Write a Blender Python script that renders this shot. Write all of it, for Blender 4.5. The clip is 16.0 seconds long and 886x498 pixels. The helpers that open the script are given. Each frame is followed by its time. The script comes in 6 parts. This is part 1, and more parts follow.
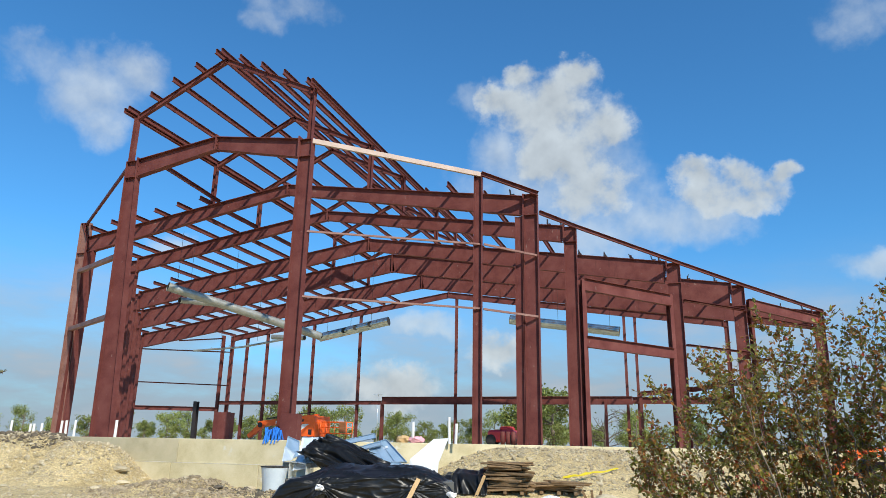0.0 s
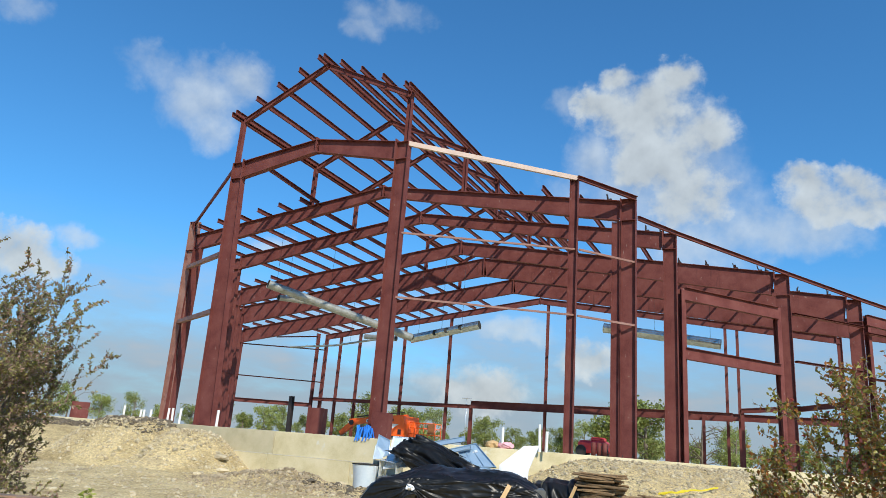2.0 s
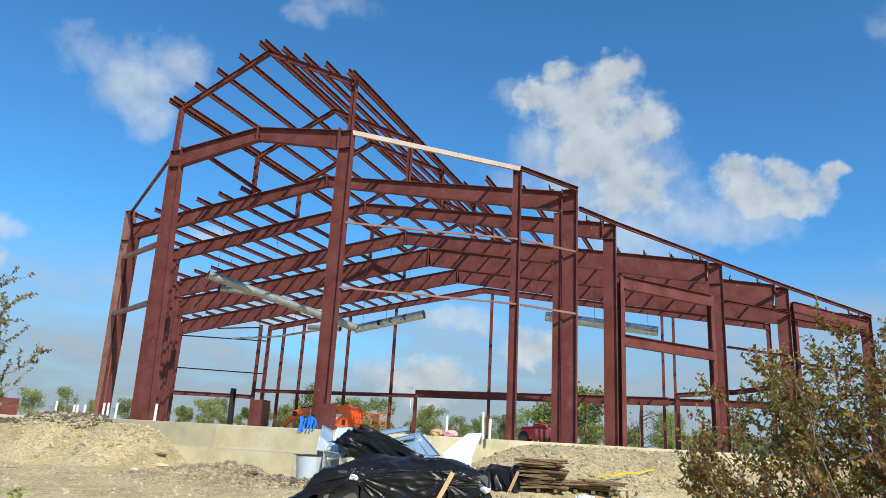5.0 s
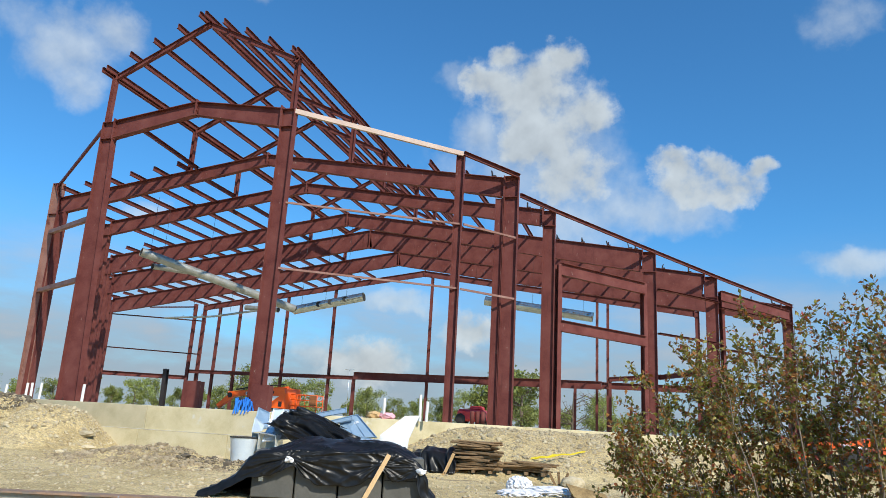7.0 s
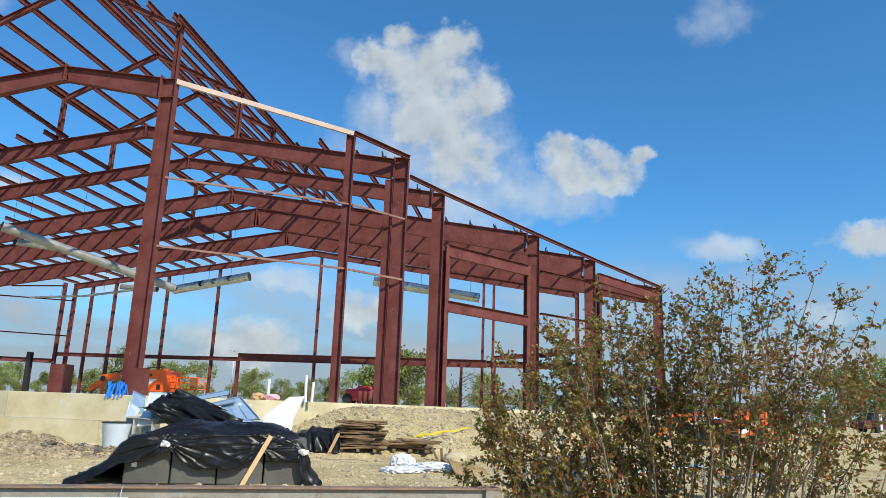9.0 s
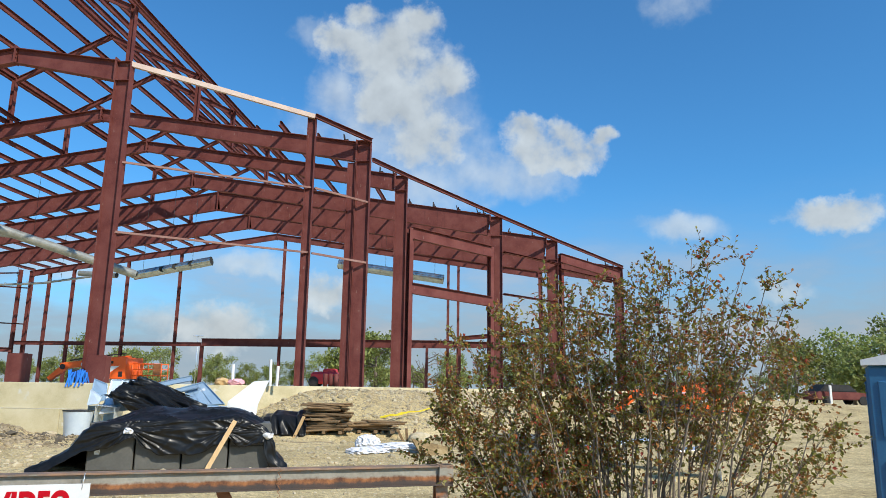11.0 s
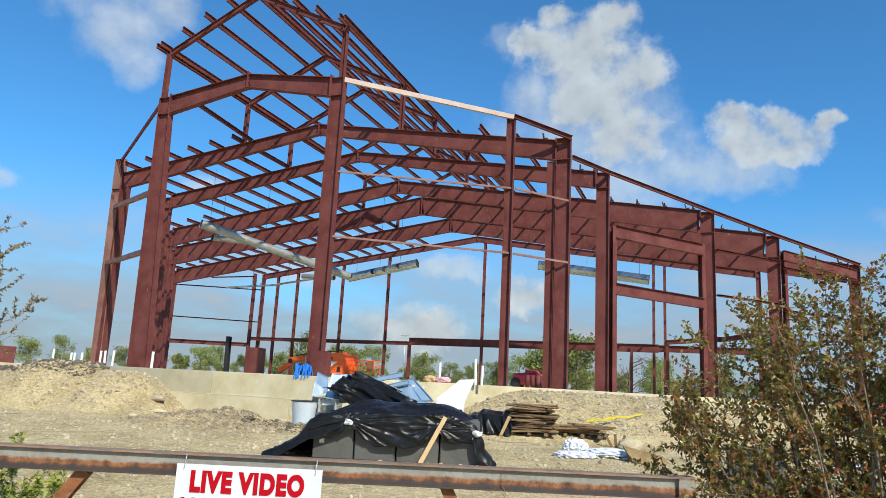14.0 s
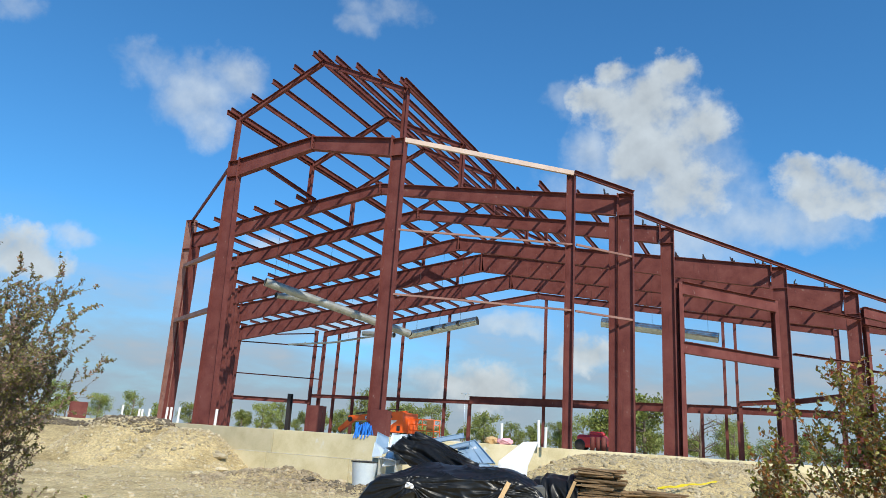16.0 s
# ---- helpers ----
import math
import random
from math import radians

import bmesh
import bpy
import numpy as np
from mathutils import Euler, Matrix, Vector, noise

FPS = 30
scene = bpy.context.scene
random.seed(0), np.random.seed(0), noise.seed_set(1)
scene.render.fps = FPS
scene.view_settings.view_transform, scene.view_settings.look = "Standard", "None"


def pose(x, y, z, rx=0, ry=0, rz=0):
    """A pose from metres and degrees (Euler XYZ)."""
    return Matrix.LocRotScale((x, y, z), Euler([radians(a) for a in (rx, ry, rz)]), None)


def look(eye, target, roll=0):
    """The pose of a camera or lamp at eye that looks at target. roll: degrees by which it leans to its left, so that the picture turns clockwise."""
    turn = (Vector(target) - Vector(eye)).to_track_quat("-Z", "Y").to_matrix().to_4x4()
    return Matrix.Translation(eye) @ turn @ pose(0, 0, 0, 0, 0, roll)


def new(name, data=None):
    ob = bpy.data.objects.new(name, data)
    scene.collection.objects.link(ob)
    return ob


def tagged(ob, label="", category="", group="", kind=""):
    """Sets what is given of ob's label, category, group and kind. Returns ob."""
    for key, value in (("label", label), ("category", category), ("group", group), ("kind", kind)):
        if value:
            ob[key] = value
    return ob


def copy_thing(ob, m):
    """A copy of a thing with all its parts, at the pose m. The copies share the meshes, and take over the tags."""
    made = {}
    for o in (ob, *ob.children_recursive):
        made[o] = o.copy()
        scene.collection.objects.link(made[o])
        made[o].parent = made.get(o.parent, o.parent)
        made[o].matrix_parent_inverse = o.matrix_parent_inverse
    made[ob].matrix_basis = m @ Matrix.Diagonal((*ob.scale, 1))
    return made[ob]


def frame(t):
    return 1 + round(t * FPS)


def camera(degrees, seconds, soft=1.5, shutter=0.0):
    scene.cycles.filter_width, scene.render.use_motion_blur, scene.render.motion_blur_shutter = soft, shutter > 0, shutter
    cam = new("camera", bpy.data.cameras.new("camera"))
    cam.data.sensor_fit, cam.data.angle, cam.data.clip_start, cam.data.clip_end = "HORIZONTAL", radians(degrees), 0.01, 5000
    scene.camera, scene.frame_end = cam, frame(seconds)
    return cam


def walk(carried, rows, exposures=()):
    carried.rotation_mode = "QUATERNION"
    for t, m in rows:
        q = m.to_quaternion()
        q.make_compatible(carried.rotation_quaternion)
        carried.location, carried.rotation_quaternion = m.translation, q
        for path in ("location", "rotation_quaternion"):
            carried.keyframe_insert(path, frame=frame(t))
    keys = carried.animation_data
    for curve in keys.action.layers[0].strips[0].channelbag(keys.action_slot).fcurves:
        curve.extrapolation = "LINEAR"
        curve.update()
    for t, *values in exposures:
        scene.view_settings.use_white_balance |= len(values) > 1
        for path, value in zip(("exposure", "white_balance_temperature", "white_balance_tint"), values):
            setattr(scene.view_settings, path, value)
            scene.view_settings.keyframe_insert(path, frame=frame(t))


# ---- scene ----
# ---------- camera ----------
cam = camera(64.7, 16.0, soft=0.8)
ROWS = [
    (0, 18.422, -23.602, -0.074, 105.686, -1.055, 18.283),
    (0.5, 18.348, -23.541, -0.103, 105.906, -1.853, 20.266),
    (1, 18.254, -23.358, -0.117, 105.976, -2.745, 23.269),
    (1.5, 18.238, -23.378, -0.129, 105.969, -3.845, 25.045),
    (2, 18.270, -23.475, -0.093, 105.764, -4.276, 25.113),
    (2.5, 18.272, -23.510, -0.088, 105.578, -4.372, 24.030),
    (3, 18.283, -23.486, -0.078, 105.368, -3.976, 23.284),
    (3.5, 18.304, -23.532, -0.052, 105.251, -3.791, 22.138),
    (4, 18.301, -23.497, -0.084, 105.374, -3.344, 21.380),
    (6.5, 18.326, -23.535, -0.095, 104.345, -3.349, 18.179),
    (7, 18.325, -23.543, -0.072, 104.058, -3.187, 15.774),
    (7.5, 18.362, -23.558, -0.063, 103.611, -2.935, 12.611),
    (8, 18.421, -23.608, -0.073, 103.300, -2.588, 10.701),
    (8.5, 18.449, -23.642, -0.073, 103.115, -2.257, 8.574),
    (9, 18.469, -23.657, -0.072, 102.844, -2.000, 6.932),
    (9.5, 18.493, -23.684, -0.075, 102.509, -1.762, 5.528),
    (12, 18.622, -23.920, -0.049, 101.000, -0.660, 4.218),
    (12.5, 18.555, -23.816, -0.066, 101.202, -1.023, 7.462),
    (13, 18.431, -23.643, -0.085, 101.512, -1.535, 11.926),
    (13.5, 18.383, -23.598, -0.101, 101.299, -2.337, 16.229),
    (14, 18.342, -23.538, -0.098, 101.044, -2.908, 20.253),
    (14.5, 18.320, -23.514, -0.101, 101.310, -3.556, 23.545),
    (15, 18.252, -23.436, -0.089, 101.797, -3.842, 24.935),
    (15.5, 18.250, -23.412, -0.055, 103.346, -3.603, 25.144),
    (16, 18.255, -23.441, -0.034, 105.382, -3.699, 25.047),
]
walk(cam, [(t, pose(x, y, z, rx, ry, rz)) for t, x, y, z, rx, ry, rz in ROWS])

# ---------- world, sun ----------
SUN_AZ, SUN_EL = 133.0, 40.0        # degrees: azimuth clockwise from +y, elevation
sun_dir = Vector((math.sin(radians(SUN_AZ)) * math.cos(radians(SUN_EL)), math.cos(radians(SUN_AZ)) * math.cos(radians(SUN_EL)), math.sin(radians(SUN_EL))))
sun = new("sun", bpy.data.lights.new("sun", "SUN"))
sun.data.energy, sun.data.angle, sun.data.color = 5.0, radians(0.53), (1.0, 0.92, 0.785)
sun.matrix_world = look((0, 0, 60), Vector((0, 0, 60)) - sun_dir)

world = bpy.data.worlds.new("world")
scene.world = world
world.use_nodes = True
wt = world.node_tree
wt.nodes.clear()


def wn(kind, **props):
    n = wt.nodes.new(kind)
    for k, v in props.items():
        setattr(n, k, v)
    return n


def wmath(op, a, b=None, clamp=False):
    n = wn("ShaderNodeMath", operation=op, use_clamp=clamp)
    for i, v in enumerate((a, b)):
        if v is None:
            continue
        if isinstance(v, (int, float)):
            n.inputs[i].default_value = v
        else:
            wt.links.new(v, n.inputs[i])
    return n.outputs[0]


def wvec(op, a, b=None):
    n = wn("ShaderNodeVectorMath", operation=op)
    for i, v in enumerate((a, b)):
        if v is None:
            continue
        if isinstance(v, (tuple, Vector)):
            n.inputs[i].default_value = v
        else:
            wt.links.new(v, n.inputs[i])
    return n


sky = wn("ShaderNodeTexSky", sky_type="NISHITA", sun_disc=False)
sky.sun_elevation, sky.sun_rotation = radians(SUN_EL), radians(SUN_AZ)
sky.air_density, sky.dust_density, sky.ozone_density = 1.0, 0.6, 2.5
tc = wn("ShaderNodeTexCoord").outputs["Generated"]


def wnoise(scale, detail, rough):
    n = wn("ShaderNodeTexNoise")
    n.inputs["Scale"].default_value, n.inputs["Detail"].default_value, n.inputs["Roughness"].default_value = scale, detail, rough
    wt.links.new(tc, n.inputs["Vector"])
    return n


# cumulus clouds: lobes in the sky, crisp ones and thin veils, their edges broken up by noise
CRISP = [      # azimuth, elevation, half width, half height (degrees)
    (-11.8, 29.6, 1.7, 1.5), (-7.1, 29.3, 2.4, 1.9), (-13.3, 27.7, 2.7, 1.4), (-10.2, 23.6, 3.2, 3.2),
    (-9.6, 26.9, 5.2, 3.5), (-4.8, 25.1, 3.4, 3.1), (-8.0, 23.2, 5.3, 3.6),
    (2.6, 20.6, 2.1, 1.5), (5.6, 20.4, 2.2, 1.4), (7.2, 19.4, 2.6, 1.6), (8.9, 20.2, 1.3, 0.9), (3.6, 19.0, 3.7, 2.1), (6.1, 18.4, 2.9, 1.4),
    (-6.2, 20.3, 4.8, 4.0), (25.6, 12.8, 3.9, 1.6), (-21.9, 4.5, 4.6, 2.1), (-13.8, 7.7, 3.0, 1.9),
    (-58.6, 11.2, 4.0, 2.0), (-56.7, 10.6, 2.9, 1.4),
]
VEIL = [
    (-6.4, 20.2, 6.6, 5.6), (-7.5, 22.5, 6.5, 5.0), (-5.8, 16.6, 7.0, 3.6), (-10.8, 20.6, 4.6, 4.8), (-0.5, 17.4, 4.4, 2.4), (-13.9, 23.5, 2.6, 3.2), (3.1, 17.3, 4.2, 2.4),
    (15.0, 12.6, 3.8, 1.4), (21.8, 7.6, 2.3, 0.9), (-26.2, 5.3, 2.3, 1.2), (-19.8, 9.5, 4.0, 1.2),
    (-48.0, 24.8, 4.0, 3.4), (-45.2, 26.6, 2.8, 2.3), (-47.0, 22.9, 2.4, 2.4), (-54.3, 12.7, 2.0, 1.2), (-33.0, 8.5, 5.0, 2.0), (-40.0, 14.5, 2.5, 1.0),
]
FAINT = [
    (-15.6, 27.8, 2.6, 1.3),    (-51.5, 25.8, 3.4, 2.0), (-32.8, 33.8, 4.6, 1.6), (-35.4, 32.3, 1.9, 1.4), (-62.1, 27.3, 2.8, 1.4), (-15.7, 21.1, 3.4, 2.4),
    (15.8, 30.2, 3.4, 2.3),
]
warped = tc
for w_scale, w_detail, w_amount in ((7.0, 3.0, 0.05), (26.0, 6.0, 0.045)):
    off = wvec("SUBTRACT", wnoise(w_scale, w_detail, 0.6).outputs["Color"], (0.5, 0.5, 0.5)).outputs[0]
    sc = wvec("SCALE", off)
    sc.inputs["Scale"].default_value = w_amount
    warped = wvec("ADD", warped, sc.outputs[0]).outputs[0]


def lobes(table):
    """How far inside the nearest lobe a direction lies: 1 in its middle, 0 at its rim."""
    total = None
    for az, el, rw, rh in table:
        a, e = radians(az), radians(el)
        d = Vector((math.sin(a) * math.cos(e), math.cos(a) * math.cos(e), math.sin(e)))
        side = Vector((math.cos(a), -math.sin(a), 0))
        u = wmath("DIVIDE", wvec("DOT_PRODUCT", warped, side).outputs["Value"], radians(rw))
        v = wmath("DIVIDE", wvec("DOT_PRODUCT", warped, side.cross(d)).outputs["Value"], radians(rh))
        r2 = wmath("ADD", wmath("MULTIPLY", u, u), wmath("MULTIPLY", v, v))
        behind = wmath("LESS_THAN", wvec("DOT_PRODUCT", tc, d).outputs["Value"], 0.5)
        lobe = wmath("SUBTRACT", wmath("SUBTRACT", 1.0, r2), wmath("MULTIPLY", behind, 50.0))
        if total is None:
            total = lobe
            continue
        both = wn("ShaderNodeMath", operation="SMOOTH_MAX")
        wt.links.new(total, both.inputs[0])
        wt.links.new(lobe, both.inputs[1])
        both.inputs[2].default_value = 0.45
        total = both.outputs[0]
    return total


def wramp(value, lo, hi, out_lo, out_hi, kind="SMOOTHSTEP"):
    n = wn("ShaderNodeMapRange", interpolation_type=kind)
    wt.links.new(value, n.inputs[0])
    for i, v in enumerate((lo, hi, out_lo, out_hi)):
        n.inputs[i + 1].default_value = v
    return n.outputs[0]


fine = wnoise(24.0, 9.0, 0.58)
lit_off = wn("ShaderNodeTexNoise")                       # the same noise a little towards the light, for relief
lit_off.inputs["Scale"].default_value, lit_off.inputs["Detail"].default_value, lit_off.inputs["Roughness"].default_value = 24.0, 4.0, 0.5
wt.links.new(wvec("ADD", tc, (0.008, -0.004, 0.014)).outputs[0], lit_off.inputs["Vector"])
body_n = wnoise(24.0, 4.0, 0.5)
rough_edge = wmath("SUBTRACT", fine.outputs["Fac"], 0.5)
env_c, env_v, env_f = lobes(CRISP), lobes(VEIL), lobes(FAINT)
cover_c = wramp(wmath("ADD", env_c, wmath("MULTIPLY", rough_edge, 2.0)), 0.0, 0.95, 0.0, 0.9)
cover_v = wramp(wmath("ADD", env_v, wmath("MULTIPLY", rough_edge, 1.3)), -0.05, 1.35, 0.0, 0.66)
cover_f = wramp(wmath("ADD", env_f, wmath("MULTIPLY", rough_edge, 2.2)), 0.0, 1.5, 0.0, 0.4)
cover = wmath("MAXIMUM", wmath("MAXIMUM", cover_c, cover_v), cover_f)
relief = wmath("MULTIPLY", wmath("SUBTRACT", body_n.outputs["Fac"], lit_off.outputs["Fac"]), 0.45)
shade = wmath("ADD", wramp(env_c, 0.2, 1.0, 0.98, 0.85), relief)
# pale bank of cloud and haze low over the horizon
sep = wn("ShaderNodeSeparateXYZ")
wt.links.new(tc, sep.inputs[0])
bank_map = wn("ShaderNodeMapping")
bank_map.inputs["Scale"].default_value = (1, 1, 3.2)
wt.links.new(tc, bank_map.inputs[0])
bank = wn("ShaderNodeTexNoise")
bank.inputs["Scale"].default_value, bank.inputs["Detail"].default_value, bank.inputs["Roughness"].default_value = 4.2, 8.0, 0.58
wt.links.new(bank_map.outputs[0], bank.inputs["Vector"])
low = wn("ShaderNodeMapRange")
wt.links.new(sep.outputs["Z"], low.inputs[0])
low.inputs[1].default_value, low.inputs[2].default_value, low.inputs[3].default_value, low.inputs[4].default_value = 0.0, 0.31, 0.96, 0.0
bk = wn("ShaderNodeMapRange", interpolation_type="SMOOTHSTEP")
wt.links.new(wmath("MULTIPLY", wmath("ADD", wmath("MULTIPLY", wmath("SUBTRACT", bank.outputs["Fac"], 0.5), 1.4), 0.85), low.outputs[0]), bk.inputs[0])
bk.inputs[1].default_value, bk.inputs[2].default_value, bk.inputs[4].default_value = 0.06, 0.72, 0.95
cloud_col = wn("ShaderNodeMix", data_type="RGBA", blend_type="MULTIPLY")
cloud_col.inputs[0].default_value = 1.0
cloud_col.inputs[6].default_value = (4.85, 5.35, 5.6, 1)
wt.links.new(shade, cloud_col.inputs[7])
mixed = wn("ShaderNodeMix", data_type="RGBA")
wt.links.new(cover, mixed.inputs[0])
tint = wn("ShaderNodeMix", data_type="RGBA", blend_type="MULTIPLY")
tint.inputs[0].default_value = 1.0
tint.inputs[7].default_value = (0.42, 0.98, 1.32, 1)
wt.links.new(sky.outputs[0], tint.inputs[6])
haze_col = wn("ShaderNodeMix", data_type="RGBA")          # blue haze with paler cloud in it
haze_col.inputs[6].default_value, haze_col.inputs[7].default_value = (2.62, 3.2, 3.82, 1), (3.85, 3.98, 4.2, 1)
puff = wn("ShaderNodeMapRange", interpolation_type="SMOOTHSTEP")
wt.links.new(bank.outputs["Fac"], puff.inputs[0])
puff.inputs[1].default_value, puff.inputs[2].default_value, puff.inputs[4].default_value = 0.48, 0.66, 0.6
wt.links.new(puff.outputs[0], haze_col.inputs[0])
hazed = wn("ShaderNodeMix", data_type="RGBA")
wt.links.new(bk.outputs[0], hazed.inputs[0])
wt.links.new(tint.outputs[2], hazed.inputs[6])
wt.links.new(haze_col.outputs[2], hazed.inputs[7])
wt.links.new(hazed.outputs[2], mixed.inputs[6])
wt.links.new(cloud_col.outputs[2], mixed.inputs[7])
bg = wn("ShaderNodeBackground")
bg.inputs["Strength"].default_value = 0.135
wt.links.new(mixed.outputs[2], bg.inputs["Color"])
wt.links.new(bg.outputs[0], wn("ShaderNodeOutputWorld").inputs["Surface"])

# ---------- materials ----------


def material(name, stops, scale=4.0, rough=0.6, metal=0.0, bump=0.15, fine=60.0, spots=None, random_tint=0.0, stretch=(1, 1, 1), detail=8.0):
    """Noise over colour stops at two scales, bump, and optional blotches (colour, scale, threshold)."""
    m = bpy.data.materials.new(name)
    m.use_nodes = True
    t = m.node_tree
    b = t.nodes["Principled BSDF"]
    b.inputs["Roughness"].default_value, b.inputs["Metallic"].default_value = rough, metal
    co = t.nodes.new("ShaderNodeTexCoord").outputs["Object"]
    mp = t.nodes.new("ShaderNodeMapping")
    mp.inputs["Scale"].default_value = stretch
    t.links.new(co, mp.inputs[0])
    co = mp.outputs[0]

    def noise_tex(s, d=detail):
        n = t.nodes.new("ShaderNodeTexNoise")
        n.inputs["Scale"].default_value, n.inputs["Detail"].default_value, n.inputs["Roughness"].default_value = s, d, 0.62
        t.links.new(co, n.inputs["Vector"])
        return n.outputs["Fac"]
    big, small = noise_tex(scale), noise_tex(fine, 4.0)
    mixv = t.nodes.new("ShaderNodeMath")
    mixv.operation = "MULTIPLY_ADD"
    t.links.new(small, mixv.inputs[0])
    mixv.inputs[1].default_value = 0.45
    sub = t.nodes.new("ShaderNodeMath")
    sub.operation = "MULTIPLY_ADD"
    t.links.new(big, sub.inputs[0])
    sub.inputs[1].default_value, sub.inputs[2].default_value = 1.0, -0.22
    t.links.new(sub.outputs[0], mixv.inputs[2])
    ramp = t.nodes.new("ShaderNodeValToRGB")
    els = ramp.color_ramp.elements
    while len(els) < len(stops):
        els.new(0.5)
    for i, c in enumerate(stops):
        els[i].position = 0.3 + 0.4 * i / max(1, len(stops) - 1)
        els[i].color = (*c, 1)
    t.links.new(mixv.outputs[0], ramp.inputs[0])
    col = ramp.outputs[0]
    if spots:
        colour, s, th = spots
        n = noise_tex(s)
        mr = t.nodes.new("ShaderNodeMapRange")
        t.links.new(n, mr.inputs[0])
        mr.inputs[1].default_value, mr.inputs[2].default_value = th, th + 0.08
        mx = t.nodes.new("ShaderNodeMix")
        mx.data_type = "RGBA"
        t.links.new(mr.outputs[0], mx.inputs[0])
        t.links.new(col, mx.inputs[6])
        mx.inputs[7].default_value = (*colour, 1)
        col = mx.outputs[2]
    if random_tint:
        oi = t.nodes.new("ShaderNodeObjectInfo")
        geo = t.nodes.new("ShaderNodeNewGeometry")
        add = t.nodes.new("ShaderNodeMath")
        add.operation = "ADD"
        t.links.new(oi.outputs["Random"], add.inputs[0])
        t.links.new(geo.outputs["Random Per Island"], add.inputs[1])
        mr = t.nodes.new("ShaderNodeMapRange")
        t.links.new(add.outputs[0], mr.inputs[0])
        mr.inputs[2].default_value = 2.0
        mr.inputs[3].default_value, mr.inputs[4].default_value = 1 - random_tint, 1 + random_tint
        hs = t.nodes.new("ShaderNodeHueSaturation")
        t.links.new(mr.outputs[0], hs.inputs["Value"])
        t.links.new(col, hs.inputs["Color"])
        col = hs.outputs[0]
    t.links.new(col, b.inputs["Base Color"])
    if bump:
        bp = t.nodes.new("ShaderNodeBump")
        bp.inputs["Strength"].default_value, bp.inputs["Distance"].default_value = bump, 0.02
        t.links.new(mixv.outputs[0], bp.inputs["Height"])
        t.links.new(bp.outputs[0], b.inputs["Normal"])
    return m


M_STEEL = material("red_primer_steel", [(0.108, 0.031, 0.0275), (0.153, 0.048, 0.042), (0.184, 0.065, 0.056)], 1.3, 0.62, 0.0, 0.05, 30, ((0.25, 0.16, 0.13), 2.6, 0.67))
M_STEEL.node_tree.nodes["Principled BSDF"].inputs["Specular IOR Level"].default_value = 0.14
# scuffs and chalky runs on the primer
st_t = M_STEEL.node_tree
st_b = st_t.nodes["Principled BSDF"]
st_co = st_t.nodes.new("ShaderNodeTexCoord").outputs["Object"]
for st_stretch, st_scale, st_lo, st_colour in (((1, 1, 0.35), 9.0, 0.655, (0.34, 0.27, 0.24, 1)), ((1, 1, 0.12), 3.5, 0.62, (0.085, 0.03, 0.026, 1))):
    st_map = st_t.nodes.new("ShaderNodeMapping")
    st_map.inputs["Scale"].default_value = st_stretch
    st_t.links.new(st_co, st_map.inputs[0])
    st_n = st_t.nodes.new("ShaderNodeTexNoise")
    st_n.inputs["Scale"].default_value, st_n.inputs["Detail"].default_value, st_n.inputs["Roughness"].default_value = st_scale, 6.0, 0.6
    st_t.links.new(st_map.outputs[0], st_n.inputs["Vector"])
    st_r = st_t.nodes.new("ShaderNodeMapRange")
    st_t.links.new(st_n.outputs["Fac"], st_r.inputs[0])
    st_r.inputs[1].default_value, st_r.inputs[2].default_value, st_r.inputs[4].default_value = st_lo, st_lo + 0.1, 0.75
    st_m = st_t.nodes.new("ShaderNodeMix")
    st_m.data_type = "RGBA"
    st_t.links.new(st_r.outputs[0], st_m.inputs[0])
    st_t.links.new(st_b.inputs["Base Color"].links[0].from_socket, st_m.inputs[6])
    st_m.inputs[7].default_value = st_colour
    st_t.links.new(st_m.outputs[2], st_b.inputs["Base Color"])
M_STEEL_DUSTY = material("dust_coated_primer_steel", [(0.17, 0.075, 0.06), (0.25, 0.125, 0.1), (0.3, 0.17, 0.14)], 1.1, 0.7, 0.0, 0.05, 24, ((0.13, 0.045, 0.036), 1.8, 0.6))
M_STEEL_PALE = material("pale_primer_steel", [(0.45, 0.33, 0.27), (0.55, 0.43, 0.36)], 1.5, 0.6, 0.0, 0.05, 30)
M_STEEL_DARK = material("dark_bare_steel", [(0.02, 0.018, 0.02), (0.05, 0.04, 0.04)], 2.0, 0.6, 0.3, 0.05)
M_CONC = material("concrete", [(0.45, 0.385, 0.22), (0.58, 0.51, 0.32), (0.66, 0.59, 0.41)], 0.9, 0.9, 0, 0.25, 40, ((0.62, 0.6, 0.52), 1.7, 0.64))
M_CONC_DARK = material("darker_concrete", [(0.36, 0.315, 0.195), (0.46, 0.41, 0.27), (0.53, 0.475, 0.335)], 0.8, 0.9, 0, 0.25, 40, ((0.56, 0.53, 0.44), 1.7, 0.64))
M_DIRT = material("limestone_dirt", [(0.30, 0.222, 0.1), (0.5, 0.39, 0.193), (0.645, 0.52, 0.285)], 0.5, 0.95, 0, 1.0, 16.0, ((0.25, 0.19, 0.105), 0.5, 0.62))
M_STONE = material("limestone_pebble", [(0.40, 0.32, 0.19), (0.6, 0.52, 0.36)], 5, 0.9, 0, 0.3, 40, None, 0.45)
M_RUBBLE = material("brown_rubble", [(0.24, 0.185, 0.11), (0.46, 0.37, 0.24)], 5, 0.95, 0, 0.3, 40, None, 0.45)
M_SOIL = material("dark_soil", [(0.085, 0.07, 0.05), (0.18, 0.145, 0.1)], 3, 0.95, 0, 0.5, 20, None, 0.3)
